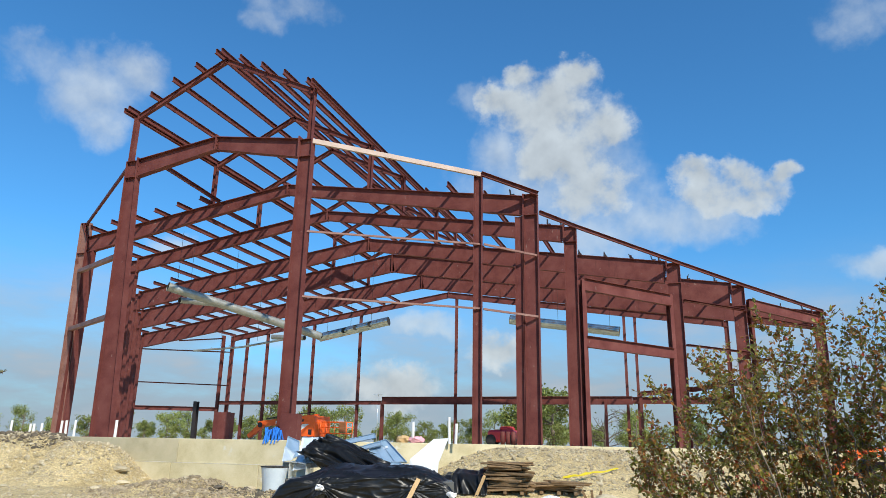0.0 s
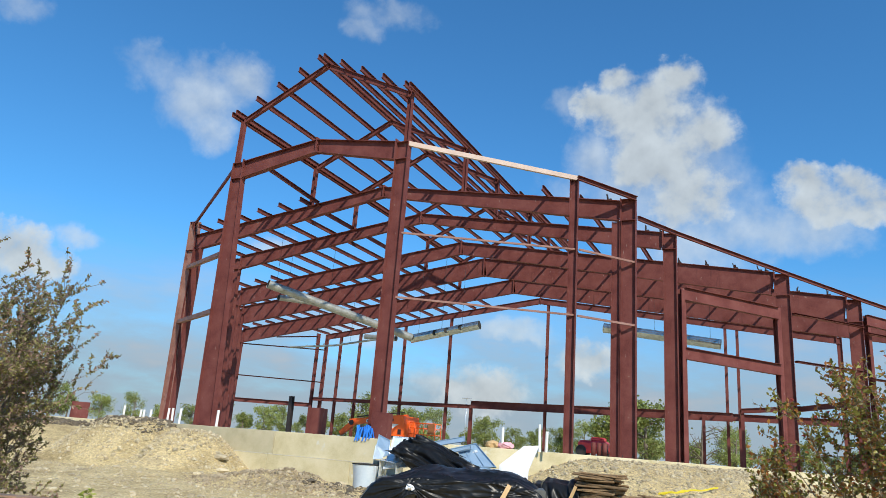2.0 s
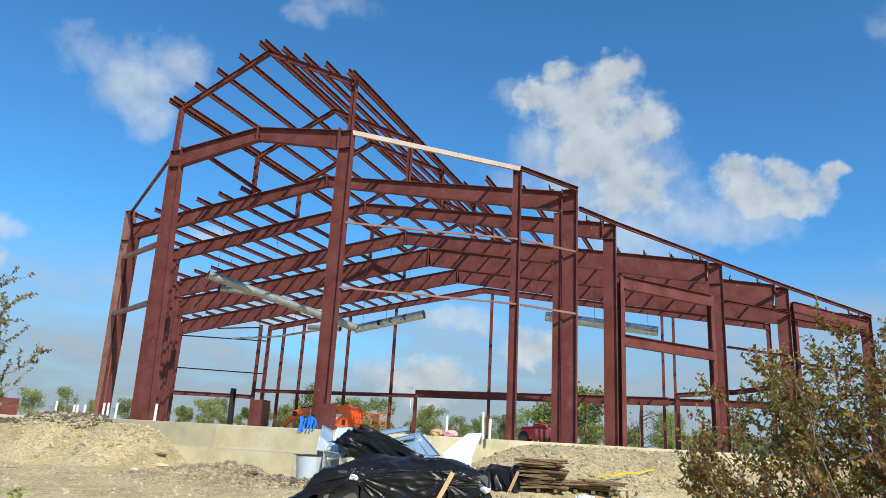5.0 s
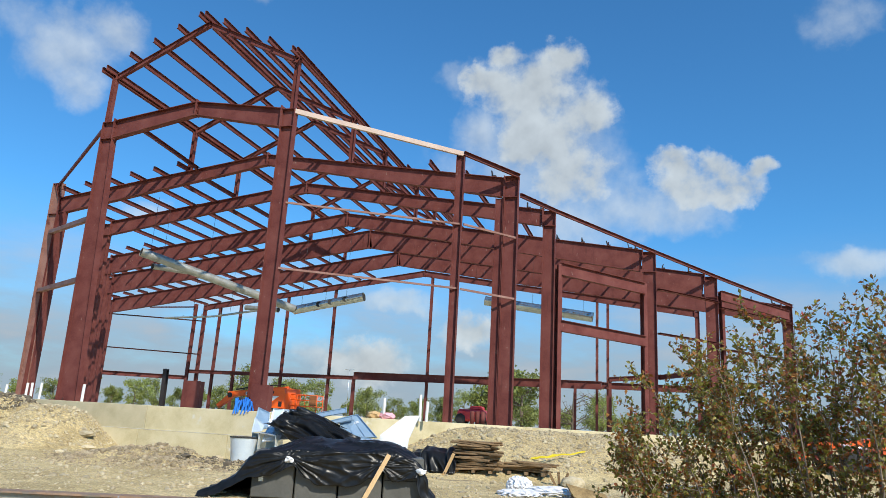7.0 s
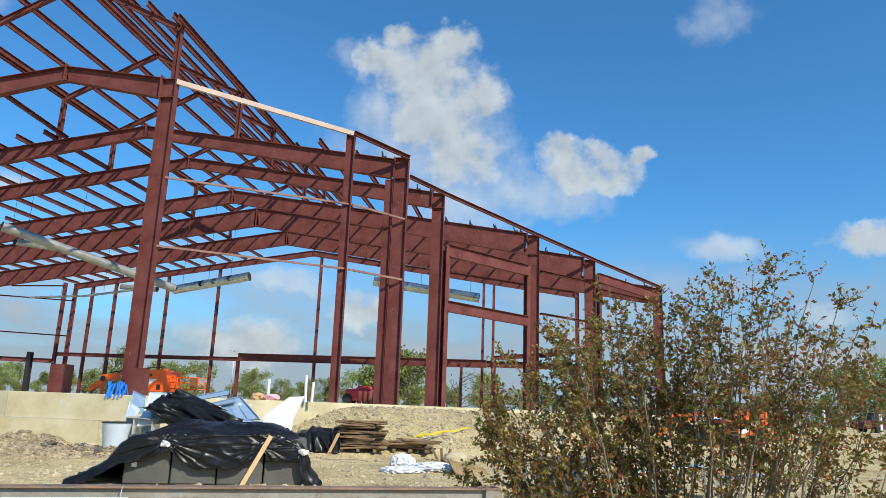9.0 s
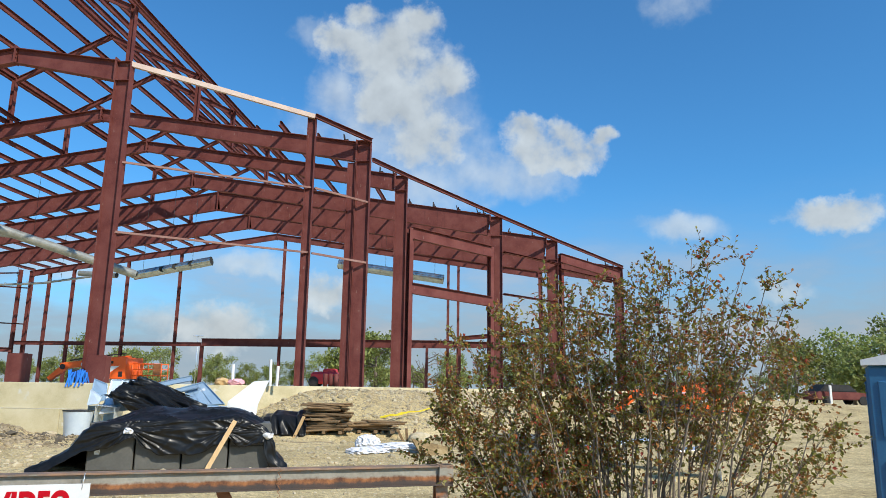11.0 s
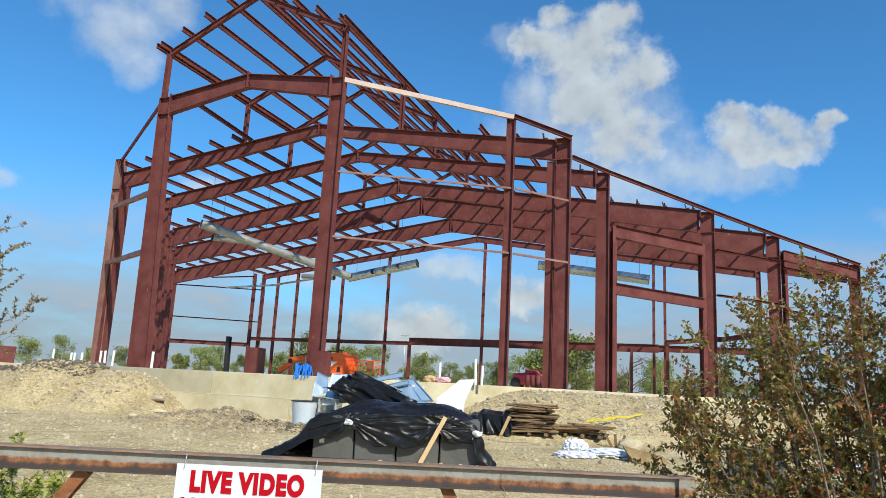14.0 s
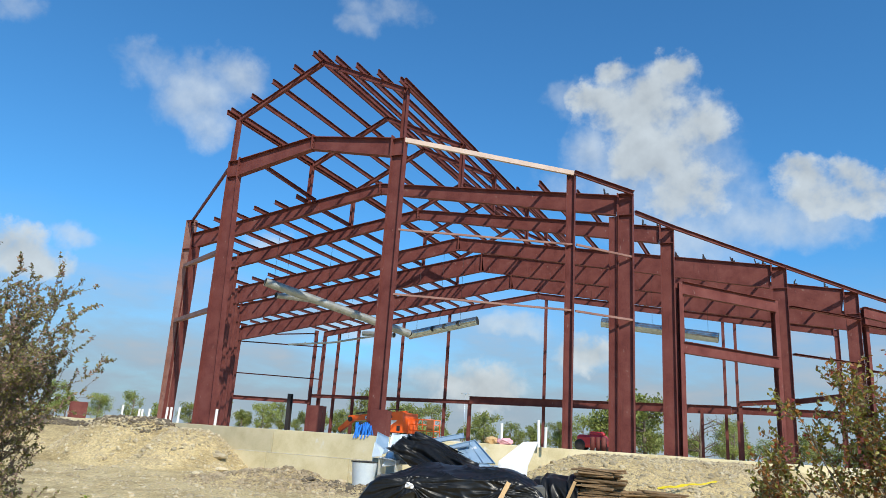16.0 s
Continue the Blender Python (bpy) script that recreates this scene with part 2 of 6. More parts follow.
M_PVC = material("white_pvc", [(0.72, 0.73, 0.72), (0.82, 0.82, 0.8)], 3, 0.4, 0, 0.02)
M_GALV = material("galvanised_sheet", [(0.62, 0.68, 0.73), (0.8, 0.84, 0.88)], 2.2, 0.26, 0.6, 0.06, 25)
M_GALV_BRIGHT = material("bright_galvanised_sheet", [(0.62, 0.72, 0.8), (0.78, 0.85, 0.9)], 2.2, 0.25, 0.25, 0.06, 25)
M_DUCT_SHINY = material("shiny_galvanised_duct", [(0.36, 0.39, 0.375), (0.62, 0.65, 0.63)], 3.0, 0.18, 0.9, 0.25, 9)
M_DUCT = material("galvanised_duct", [(0.27, 0.275, 0.25), (0.44, 0.445, 0.41)], 2.2, 0.42, 0.5, 0.06, 25)
M_SHEET = material("blue_grey_sheet", [(0.3, 0.44, 0.57), (0.44, 0.57, 0.69)], 1.5, 0.3, 0.35, 0.05, 25)
M_WHITE = material("white_board", [(0.6, 0.62, 0.64), (0.7, 0.71, 0.72)], 1.5, 0.5, 0, 0.05)
M_PLASTIC = material("black_plastic_sheet", [(0.006, 0.006, 0.006), (0.013, 0.013, 0.013)], 5, 0.33, 0, 0.05, 10)
M_PLASTIC.node_tree.nodes["Principled BSDF"].inputs["Specular IOR Level"].default_value = 0.32
M_BOX = material("dark_grey_box", [(0.075, 0.074, 0.066), (0.12, 0.118, 0.105)], 2, 0.5, 0, 0.05, 20)
M_WOOD = material("weathered_timber", [(0.10, 0.06, 0.028), (0.215, 0.135, 0.066), (0.31, 0.215, 0.12)], 4, 0.85, 0, 0.3, 30, None, 0.5, (1, 8, 8))
M_LUMBER = material("fresh_lumber", [(0.50, 0.32, 0.15), (0.62, 0.43, 0.22)], 3, 0.7, 0, 0.15, 30, None, 0.1, (8, 8, 1))
M_ORANGE = material("orange_paint", [(0.8, 0.10, 0.01), (0.88, 0.14, 0.015)], 2, 0.4, 0, 0.03, 20, ((0.4, 0.12, 0.05), 4, 0.68))
M_RED = material("red_paint", [(0.5, 0.02, 0.03), (0.6, 0.04, 0.05)], 2, 0.4, 0, 0.03)
M_BLACK = material("black_rubber", [(0.012, 0.012, 0.012), (0.03, 0.03, 0.03)], 5, 0.8, 0, 0.2)
M_BLUE = material("blue_strap", [(0.02, 0.16, 0.65), (0.04, 0.26, 0.8)], 5, 0.5, 0, 0.1)
M_BLUEP = material("blue_plastic", [(0.02, 0.10, 0.22), (0.03, 0.14, 0.28)], 2, 0.45, 0, 0.05)
M_YELLOW = material("yellow_tape", [(0.75, 0.62, 0.02), (0.85, 0.72, 0.05)], 6, 0.5, 0, 0.1)
M_RUST = material("rusty_painted_pipe", [(0.13, 0.045, 0.018), (0.27, 0.10, 0.035), (0.33, 0.15, 0.07)], 3, 0.75, 0.1, 0.25, 40, ((0.36, 0.36, 0.33), 1.6, 0.55), 0, (0.35, 1, 1))
M_PLY = material("mottled_plywood", [(0.15, 0.095, 0.035), (0.3, 0.2, 0.08), (0.42, 0.31, 0.15)], 3, 0.8, 0, 0.2, 20)
M_UTIL = material("weathered_grey_metal", [(0.11, 0.115, 0.105), (0.18, 0.185, 0.17)], 2, 0.6, 0.2, 0.08, 20)
M_BAG = material("white_plastic_bag", [(0.68, 0.68, 0.7), (0.82, 0.82, 0.83)], 6, 0.45, 0, 0.3, 20)
M_PINK = material("pink_insulation", [(0.7, 0.3, 0.36), (0.8, 0.45, 0.5)], 5, 0.8, 0, 0.3)
M_BARK = material("twig_bark", [(0.12, 0.095, 0.07), (0.27, 0.22, 0.175)], 12, 0.9, 0, 0.3, 60)
M_LEAF = material("shrub_leaf", [(0.18, 0.185, 0.026), (0.38, 0.345, 0.065)], 2, 0.5, 0, 0.05, 30, None, 0.6)
M_LEAF_RED = material("shrub_leaf_red", [(0.31, 0.105, 0.024), (0.47, 0.225, 0.058)], 2, 0.5, 0, 0.05, 30, None, 0.55)
M_LEAF_SCARLET = material("shrub_leaf_scarlet", [(0.42, 0.05, 0.03), (0.55, 0.11, 0.06)], 2, 0.5, 0, 0.05, 30, None, 0.3)
M_LEAF_DULL = material("dull_shrub_leaf", [(0.18, 0.175, 0.055), (0.33, 0.29, 0.115)], 2, 0.6, 0, 0.05, 30, None, 0.45)
M_LEAF_BROWN = material("dull_brown_leaf", [(0.24, 0.15, 0.11), (0.4, 0.27, 0.2)], 2, 0.6, 0, 0.05, 30, None, 0.4)
M_LEAF_FAR = material("tree_leaf", [(0.17, 0.215, 0.055), (0.32, 0.36, 0.11)], 1.2, 0.6, 0, 0.05, 20, None, 0.5)
M_LEAF_FRESH = material("sapling_leaf", [(0.28, 0.33, 0.05), (0.4, 0.44, 0.09)], 3, 0.5, 0, 0.05, 20, None, 0.3)
M_SIGN_RED = material("sign_red_print", [(0.40, 0.002, 0.010), (0.44, 0.004, 0.013)], 2, 0.7, 0, 0)
M_SIGN_RED.node_tree.nodes["Principled BSDF"].inputs["Specular IOR Level"].default_value = 0.1

M_RAIL = material("rail_paint_and_rust", [(0.22, 0.21, 0.175), (0.37, 0.36, 0.31)], 3, 0.7, 0.1, 0.2, 40)
rt = M_RAIL.node_tree
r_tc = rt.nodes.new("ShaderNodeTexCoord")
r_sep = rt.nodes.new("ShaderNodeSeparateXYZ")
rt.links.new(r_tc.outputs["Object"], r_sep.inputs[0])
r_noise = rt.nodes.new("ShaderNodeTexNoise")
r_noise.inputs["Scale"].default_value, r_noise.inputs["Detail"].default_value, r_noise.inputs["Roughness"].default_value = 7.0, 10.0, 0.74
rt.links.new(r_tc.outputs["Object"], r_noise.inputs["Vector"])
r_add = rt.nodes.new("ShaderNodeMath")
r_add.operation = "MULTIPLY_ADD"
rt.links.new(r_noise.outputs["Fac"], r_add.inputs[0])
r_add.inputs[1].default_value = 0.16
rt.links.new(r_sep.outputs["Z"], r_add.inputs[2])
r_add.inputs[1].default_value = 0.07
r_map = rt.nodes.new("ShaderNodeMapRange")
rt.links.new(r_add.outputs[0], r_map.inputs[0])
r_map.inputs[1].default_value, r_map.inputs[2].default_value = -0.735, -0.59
r_band = rt.nodes.new("ShaderNodeValToRGB")          # rust share by height: lower flange, rusty web, painted web, rusty top
rt.links.new(r_map.outputs[0], r_band.inputs[0])
for i, (pos, val) in enumerate(((0.12, 1.0), (0.2, 1.0), (0.44, 1.0), (0.56, 0.05), (0.86, 0.1), (0.93, 0.6))):
    el = r_band.color_ramp.elements[i] if i < 2 else r_band.color_ramp.elements.new(pos)
    el.position, el.color = pos, (val, val, val, 1)
r_rust = rt.nodes.new("ShaderNodeValToRGB")
rt.links.new(r_noise.outputs["Fac"], r_rust.inputs[0])
r_rust.color_ramp.elements[0].position, r_rust.color_ramp.elements[0].color = 0.38, (0.085, 0.032, 0.016, 1)
r_rust.color_ramp.elements[1].position, r_rust.color_ramp.elements[1].color = 0.62, (0.36, 0.145, 0.05, 1)
r_mix = rt.nodes.new("ShaderNodeMix")
r_mix.data_type = "RGBA"
rt.links.new(r_band.outputs[0], r_mix.inputs[0])
r_bsdf = rt.nodes["Principled BSDF"]
rt.links.new(r_bsdf.inputs["Base Color"].links[0].from_socket, r_mix.inputs[6])
rt.links.new(r_rust.outputs[0], r_mix.inputs[7])
r_foot = rt.nodes.new("ShaderNodeMapRange")               # mixes near-black over the lower flange, by height
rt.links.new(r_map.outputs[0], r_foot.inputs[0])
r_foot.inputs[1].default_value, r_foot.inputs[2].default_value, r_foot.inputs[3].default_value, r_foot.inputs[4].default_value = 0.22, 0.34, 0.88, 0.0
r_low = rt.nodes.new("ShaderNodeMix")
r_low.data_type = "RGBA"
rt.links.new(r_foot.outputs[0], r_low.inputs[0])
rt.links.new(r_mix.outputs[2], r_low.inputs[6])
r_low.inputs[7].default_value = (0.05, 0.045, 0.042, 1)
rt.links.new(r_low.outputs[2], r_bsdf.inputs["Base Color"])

# pebbles in the dirt: small cells of differing tone, slightly raised
dt = M_DIRT.node_tree
d_bsdf = dt.nodes["Principled BSDF"]
d_co = dt.nodes.new("ShaderNodeTexCoord").outputs["Object"]
d_col = d_bsdf.inputs["Base Color"].links[0].from_socket
d_nrm = d_bsdf.inputs["Normal"].links[0].from_socket
for cells, low, high in ((13.0, 0.8, 1.16), (38.0, 0.72, 1.25)):
    vor = dt.nodes.new("ShaderNodeTexVoronoi")
    vor.inputs["Scale"].default_value = cells
    dt.links.new(d_co, vor.inputs["Vector"])
    tone = dt.nodes.new("ShaderNodeSeparateColor")
    dt.links.new(vor.outputs["Color"], tone.inputs[0])
    rng_map = dt.nodes.new("ShaderNodeMapRange")
    dt.links.new(tone.outputs[0], rng_map.inputs[0])
    rng_map.inputs[3].default_value, rng_map.inputs[4].default_value = low, high
    hsv = dt.nodes.new("ShaderNodeHueSaturation")
    dt.links.new(rng_map.outputs[0], hsv.inputs["Value"])
    dt.links.new(d_col, hsv.inputs["Color"])
    d_col = hsv.outputs[0]
    bump2 = dt.nodes.new("ShaderNodeBump")
    bump2.invert = True
    bump2.inputs["Strength"].default_value, bump2.inputs["Distance"].default_value = 0.6, 0.02
    dt.links.new(vor.outputs["Distance"], bump2.inputs["Height"])
    dt.links.new(d_nrm, bump2.inputs["Normal"])
    d_nrm = bump2.outputs[0]
dt.links.new(d_col, d_bsdf.inputs["Base Color"])
dt.links.new(d_nrm, d_bsdf.inputs["Normal"])

# leaves let some light through
for leaf_mat in (M_LEAF, M_LEAF_SCARLET, M_LEAF_DULL, M_LEAF_BROWN, M_LEAF_RED, M_LEAF_FAR, M_LEAF_FRESH):
    lt = leaf_mat.node_tree
    principled = lt.nodes["Principled BSDF"]
    trans = lt.nodes.new("ShaderNodeBsdfTranslucent")
    lt.links.new(principled.inputs["Base Color"].links[0].from_socket, trans.inputs["Color"])
    both = lt.nodes.new("ShaderNodeMixShader")
    both.inputs[0].default_value = 0.35
    lt.links.new(principled.outputs[0], both.inputs[1])
    lt.links.new(trans.outputs[0], both.inputs[2])
    lt.links.new(both.outputs[0], lt.nodes["Material Output"].inputs["Surface"])

# ---------- helpers for meshes ----------


def part(name, bm, mat, parent=None, label=""):
    me = bpy.data.meshes.new(name)
    bm.normal_update()
    bm.to_mesh(me)
    bm.free()
    me.materials.append(mat)
    ob = new(name, me)
    if parent is not None:
        ob.parent = parent
    if label:
        ob["label"] = label
    return ob


def thing(name, label, category, group="", kind=""):
    return tagged(new(name), label, category, group, kind)


def box(bm, centre, size, m=None, bevel=0.0):
    r = bmesh.ops.create_cube(bm, size=1.0, matrix=Matrix.Translation(centre) @ Matrix.Diagonal((*size, 1)))
    if bevel:
        ed = list({e for v in r["verts"] for e in v.link_edges})
        r = bmesh.ops.bevel(bm, geom=ed, offset=bevel, segments=1, affect="EDGES")
    if m is not None:
        bmesh.ops.transform(bm, matrix=m, verts=r["verts"])
    return r["verts"]


def prism(bm, pts, vec):
    """A solid from a flat outline, pushed along vec."""
    a = [bm.verts.new(p) for p in pts]
    b = [bm.verts.new(Vector(p) + Vector(vec)) for p in pts]
    n = len(pts)
    bm.faces.new(a)
    bm.faces.new(b[::-1])
    for i in range(n):
        bm.faces.new((a[i], b[i], b[(i + 1) % n], a[(i + 1) % n]))


def bar(bm, p, q, b, d0, d1, up=(0, 0, 1), tf=0.02, tw=0.014, kind="I"):
    """A rolled section from p to q. p-q is the middle of its top flange; d0, d1 the depths away from up; b the flange width."""
    p, q = Vector(p), Vector(q)
    ax = (q - p).normalized()
    up = (Vector(up) - ax * Vector(up).dot(ax)).normalized()
    sd = ax.cross(up)

    h = b / 2
    w = tw / 2

    def outline(d):
        if kind == "I":
            return [(-h, 0), (h, 0), (h, -tf), (w, -tf), (w, tf - d), (h, tf - d), (h, -d), (-h, -d), (-h, tf - d), (-w, tf - d), (-w, -tf), (-h, -tf)]
        if kind == "C":
            return [(-w, 0), (b, 0), (b, -tf), (w, -tf), (w, tf - d), (b, tf - d), (b, -d), (-w, -d)]
        if kind == "Z":
            return [(-w, 0), (b, 0), (b, -tf), (w, -tf), (w, -d), (-b, -d), (-b, tf - d), (-w, tf - d)]
        return [(-h, 0), (h, 0), (h, -d), (-h, -d)]
    ends = [[bm.verts.new(c + sd * s + up * u) for s, u in outline(d)] for c, d in ((p, d0), (q, d1))]
    n = len(ends[0])
    bm.faces.new(ends[0][::-1])
    bm.faces.new(ends[1])
    for i in range(n):
        bm.faces.new((ends[0][i], ends[0][(i + 1) % n], ends[1][(i + 1) % n], ends[1][i]))
    bmesh.ops.recalc_face_normals(bm, faces=bm.faces[:])


def tube(bm, pts, radii, seg=10, cap=True):
    """A round tube through points."""
    pts = [Vector(p) for p in pts]
    rings = []
    for i, p in enumerate(pts):
        ax = (pts[min(i + 1, len(pts) - 1)] - pts[max(i - 1, 0)]).normalized()
        a = ax.orthogonal().normalized() if abs(ax.z) > 0.9 else ax.cross(Vector((0, 0, 1))).normalized()
        c = ax.cross(a)
        r = radii[i] if isinstance(radii, (list, tuple)) else radii
        rings.append([bm.verts.new(p + (a * math.cos(6.28318 * k / seg) + c * math.sin(6.28318 * k / seg)) * r) for k in range(seg)])
    for r0, r1 in zip(rings, rings[1:]):
        for k in range(seg):
            f = bm.faces.new((r0[k], r0[(k + 1) % seg], r1[(k + 1) % seg], r1[k]))
            f.smooth = True
    if cap:
        bm.faces.new(rings[0][::-1])
        bm.faces.new(rings[-1])


def bm_new():
    return bmesh.new()

# ---------- ground ----------


def smooth(a, b, x):
    t = min(1.0, max(0.0, (x - a) / (b - a)))
    return t * t * (3 - 2 * t)


def seg_dist(px, py, ax, ay, bx, by):
    t = max(0, min(1, ((px - ax) * (bx - ax) + (py - ay) * (by - ay)) / ((bx - ax) ** 2 + (by - ay) ** 2)))
    return math.hypot(px - ax - t * (bx - ax), py - ay - t * (by - ay))


def ground_z(x, y):
    z = -1.72
    # yard behind and left of the building lies nearly level with the slab
    back = max(smooth(6, 24, y) * smooth(70, 24, x), smooth(-6, -14, x) * smooth(-16, -3, y))
    z += 1.5 * back
    # spoil heap over the wall
    d = math.hypot((x + 5.6) / 4.6, (y + 2.3) / 2.3)
    z = max(z, -1.75 + 1.78 * smooth(1.15, 0.25, d))
    d = math.hypot((x + 2.6) / 2.3, (y + 2.0) / 2.6)
    z = max(z, -1.75 + 1.45 * smooth(1.2, 0.2, d))
    # gravel bank against the slanting wall
    d = min(seg_dist(x, y, 12.2, 4.6, 14.7, 7.2), seg_dist(x, y, 14.7, 7.2, 17.0, 10.6))
    z = max(z, -1.75 + 1.62 * smooth(6.2, 0.6, d))
    z += 0.12 * smooth(-9, -2, y) * smooth(9, 0, abs(x))
    n = noise.noise((x * 0.35, y * 0.35, 0)) * 0.06 + noise.noise((x * 1.3, y * 1.3, 4)) * 0.035 + noise.noise((x * 4.1, y * 4.1, 9)) * 0.02
    far = smooth(60, 30, math.hypot(x - 10, y))
    z += n * (0.15 + 0.85 * far)
    d = math.hypot((x - 3.6) / 3.4, (y + 4.6) / 2.4)
    z += 0.42 * smooth(1.0, 0.0, d) * (0.75 + 0.6 * noise.noise((x * 0.9, y * 0.9, 7)))
    # rubble ridge along the foot of the wall
    z += 0.16 * smooth(1.6, 0.0, abs(y + 3.6)) * smooth(1.5, 4, x) * smooth(9, 7, x) * (0.6 + noise.noise((x * 2, y * 2, 3)))
    return z


def axis(lo, hi, step, far):
    inner = list(np.arange(lo, hi, step))
    out = [far * (k / 14) ** 3 + 0.5 for k in range(1, 15)]
    return [lo - o for o in out[::-1]] + inner + [hi + o for o in out]


gx, gy = axis(-26, 44, 0.33, 1800), axis(-30, 36, 0.33, 1800)
verts = [(x, y, ground_z(x, y) if abs(x) < 120 and abs(y) < 120 else -0.9) for y in gy for x in gx]
nx = len(gx)
faces = [(j * nx + i, j * nx + i + 1, (j + 1) * nx + i + 1, (j + 1) * nx + i) for j in range(len(gy) - 1) for i in range(nx - 1)]
me = bpy.data.meshes.new("ground")
me.from_pydata(verts, [], faces)
me.polygons.foreach_set("use_smooth", [True] * len(faces))
me.materials.append(M_DIRT)
tagged(new("ground", me), "pale limestone dirt and gravel building site", "ground", kind="structure")

rng = random.Random(3)

# ---------- slab and stem wall ----------
OUTLINE = [(-5.2, -0.8), (5.3, -0.8), (13.6, 5.4), (14.9, 10.3), (28.5, 26.6), (28.5, 34.0), (-28.5, 34.0), (-28.5, 26.6), (-14.9, 10.3), (-13.6, 5.4)]
bm = bm_new()
prism(bm, [(x * 0.985, y * 0.985 + 0.15, -0.3) for x, y in OUTLINE], (0, 0, 0.29))
tagged(part("floor_slab", bm, M_CONC), "pale concrete floor slab under the steel frame", "floor slab", kind="structure")
M_CONC_PALE = material("pale_mortar", [(0.5, 0.46, 0.36), (0.68, 0.64, 0.54)], 4, 0.9, 0, 0.3, 40)
stem = thing("stem_wall", "concrete stem wall with a ledge along its foot", "wall", kind="structure")


def wall_run(a, b, z0, z1, thick, mat, label=""):
    a, b = Vector((*a, 0)), Vector((*b, 0))
    n = (b - a).normalized().cross(Vector((0, 0, 1)))
    bm = bm_new()
    prism(bm, [a + Vector((0, 0, z0)), b + Vector((0, 0, z0)), b - n * thick + Vector((0, 0, z0)), a - n * thick + Vector((0, 0, z0))], (0, 0, z1 - z0))
    bmesh.ops.bevel(bm, geom=bm.edges[:], offset=0.012, segments=1, affect="EDGES")
    part("wall_panel", bm, mat, stem, label)


for x0, x1, mat in ((-5.2, 0.40, M_CONC_DARK), (0.415, 5.3, M_CONC)):
    wall_run((x0, -0.8), (x1, -0.8), -0.86, 0.0, 0.25, mat)
for x0, x1, mat in ((-5.2, 0.22, M_CONC), (0.235, 4.0, M_CONC), (4.012, 5.34, M_CONC)):
    wall_run((x0, -0.88), (x1, -0.88), -2.3, -0.872, 0.33, mat)
wall_run((5.31, -0.795), (9.4, 2.26), -2.3, 0.0, 0.25, M_CONC)
wall_run((9.41, 2.268), (13.6, 5.4), -2.3, 0.0, 0.25, M_CONC)
wall_run((13.61, 5.41), (14.9, 10.3), -2.3, 0.0, 0.25, M_CONC)
wall_run((14.91, 10.31), (28.5, 26.6), -2.3, 0.0, 0.25, M_CONC)
wall_run((-13.6, 5.4), (-5.21, -0.795), -2.3, 0.0, 0.25, M_CONC)

for x0, x1 in ((-2.6, 0.2), (0.26, 5.2)):
    bm = bm_new()
    box(bm, ((x0 + x1) / 2, -0.84, -0.862), (x1 - x0, 0.09, 0.02), bevel=0.006)
    part("joint_bead", bm, M_CONC_PALE, stem, "pale mortar bead on the ledge")

# ---------- steel portal frames ----------
RIDGE, SLOPE = 12.73, 0.148
FRAME_Y = [0.0, 6.03, 10.40, 16.17, 20.16, 26.25, 33.0]


def roof_z(x):
    return RIDGE - SLOPE * abs(x)


def plate(bm, c, size):
    box(bm, c, size)


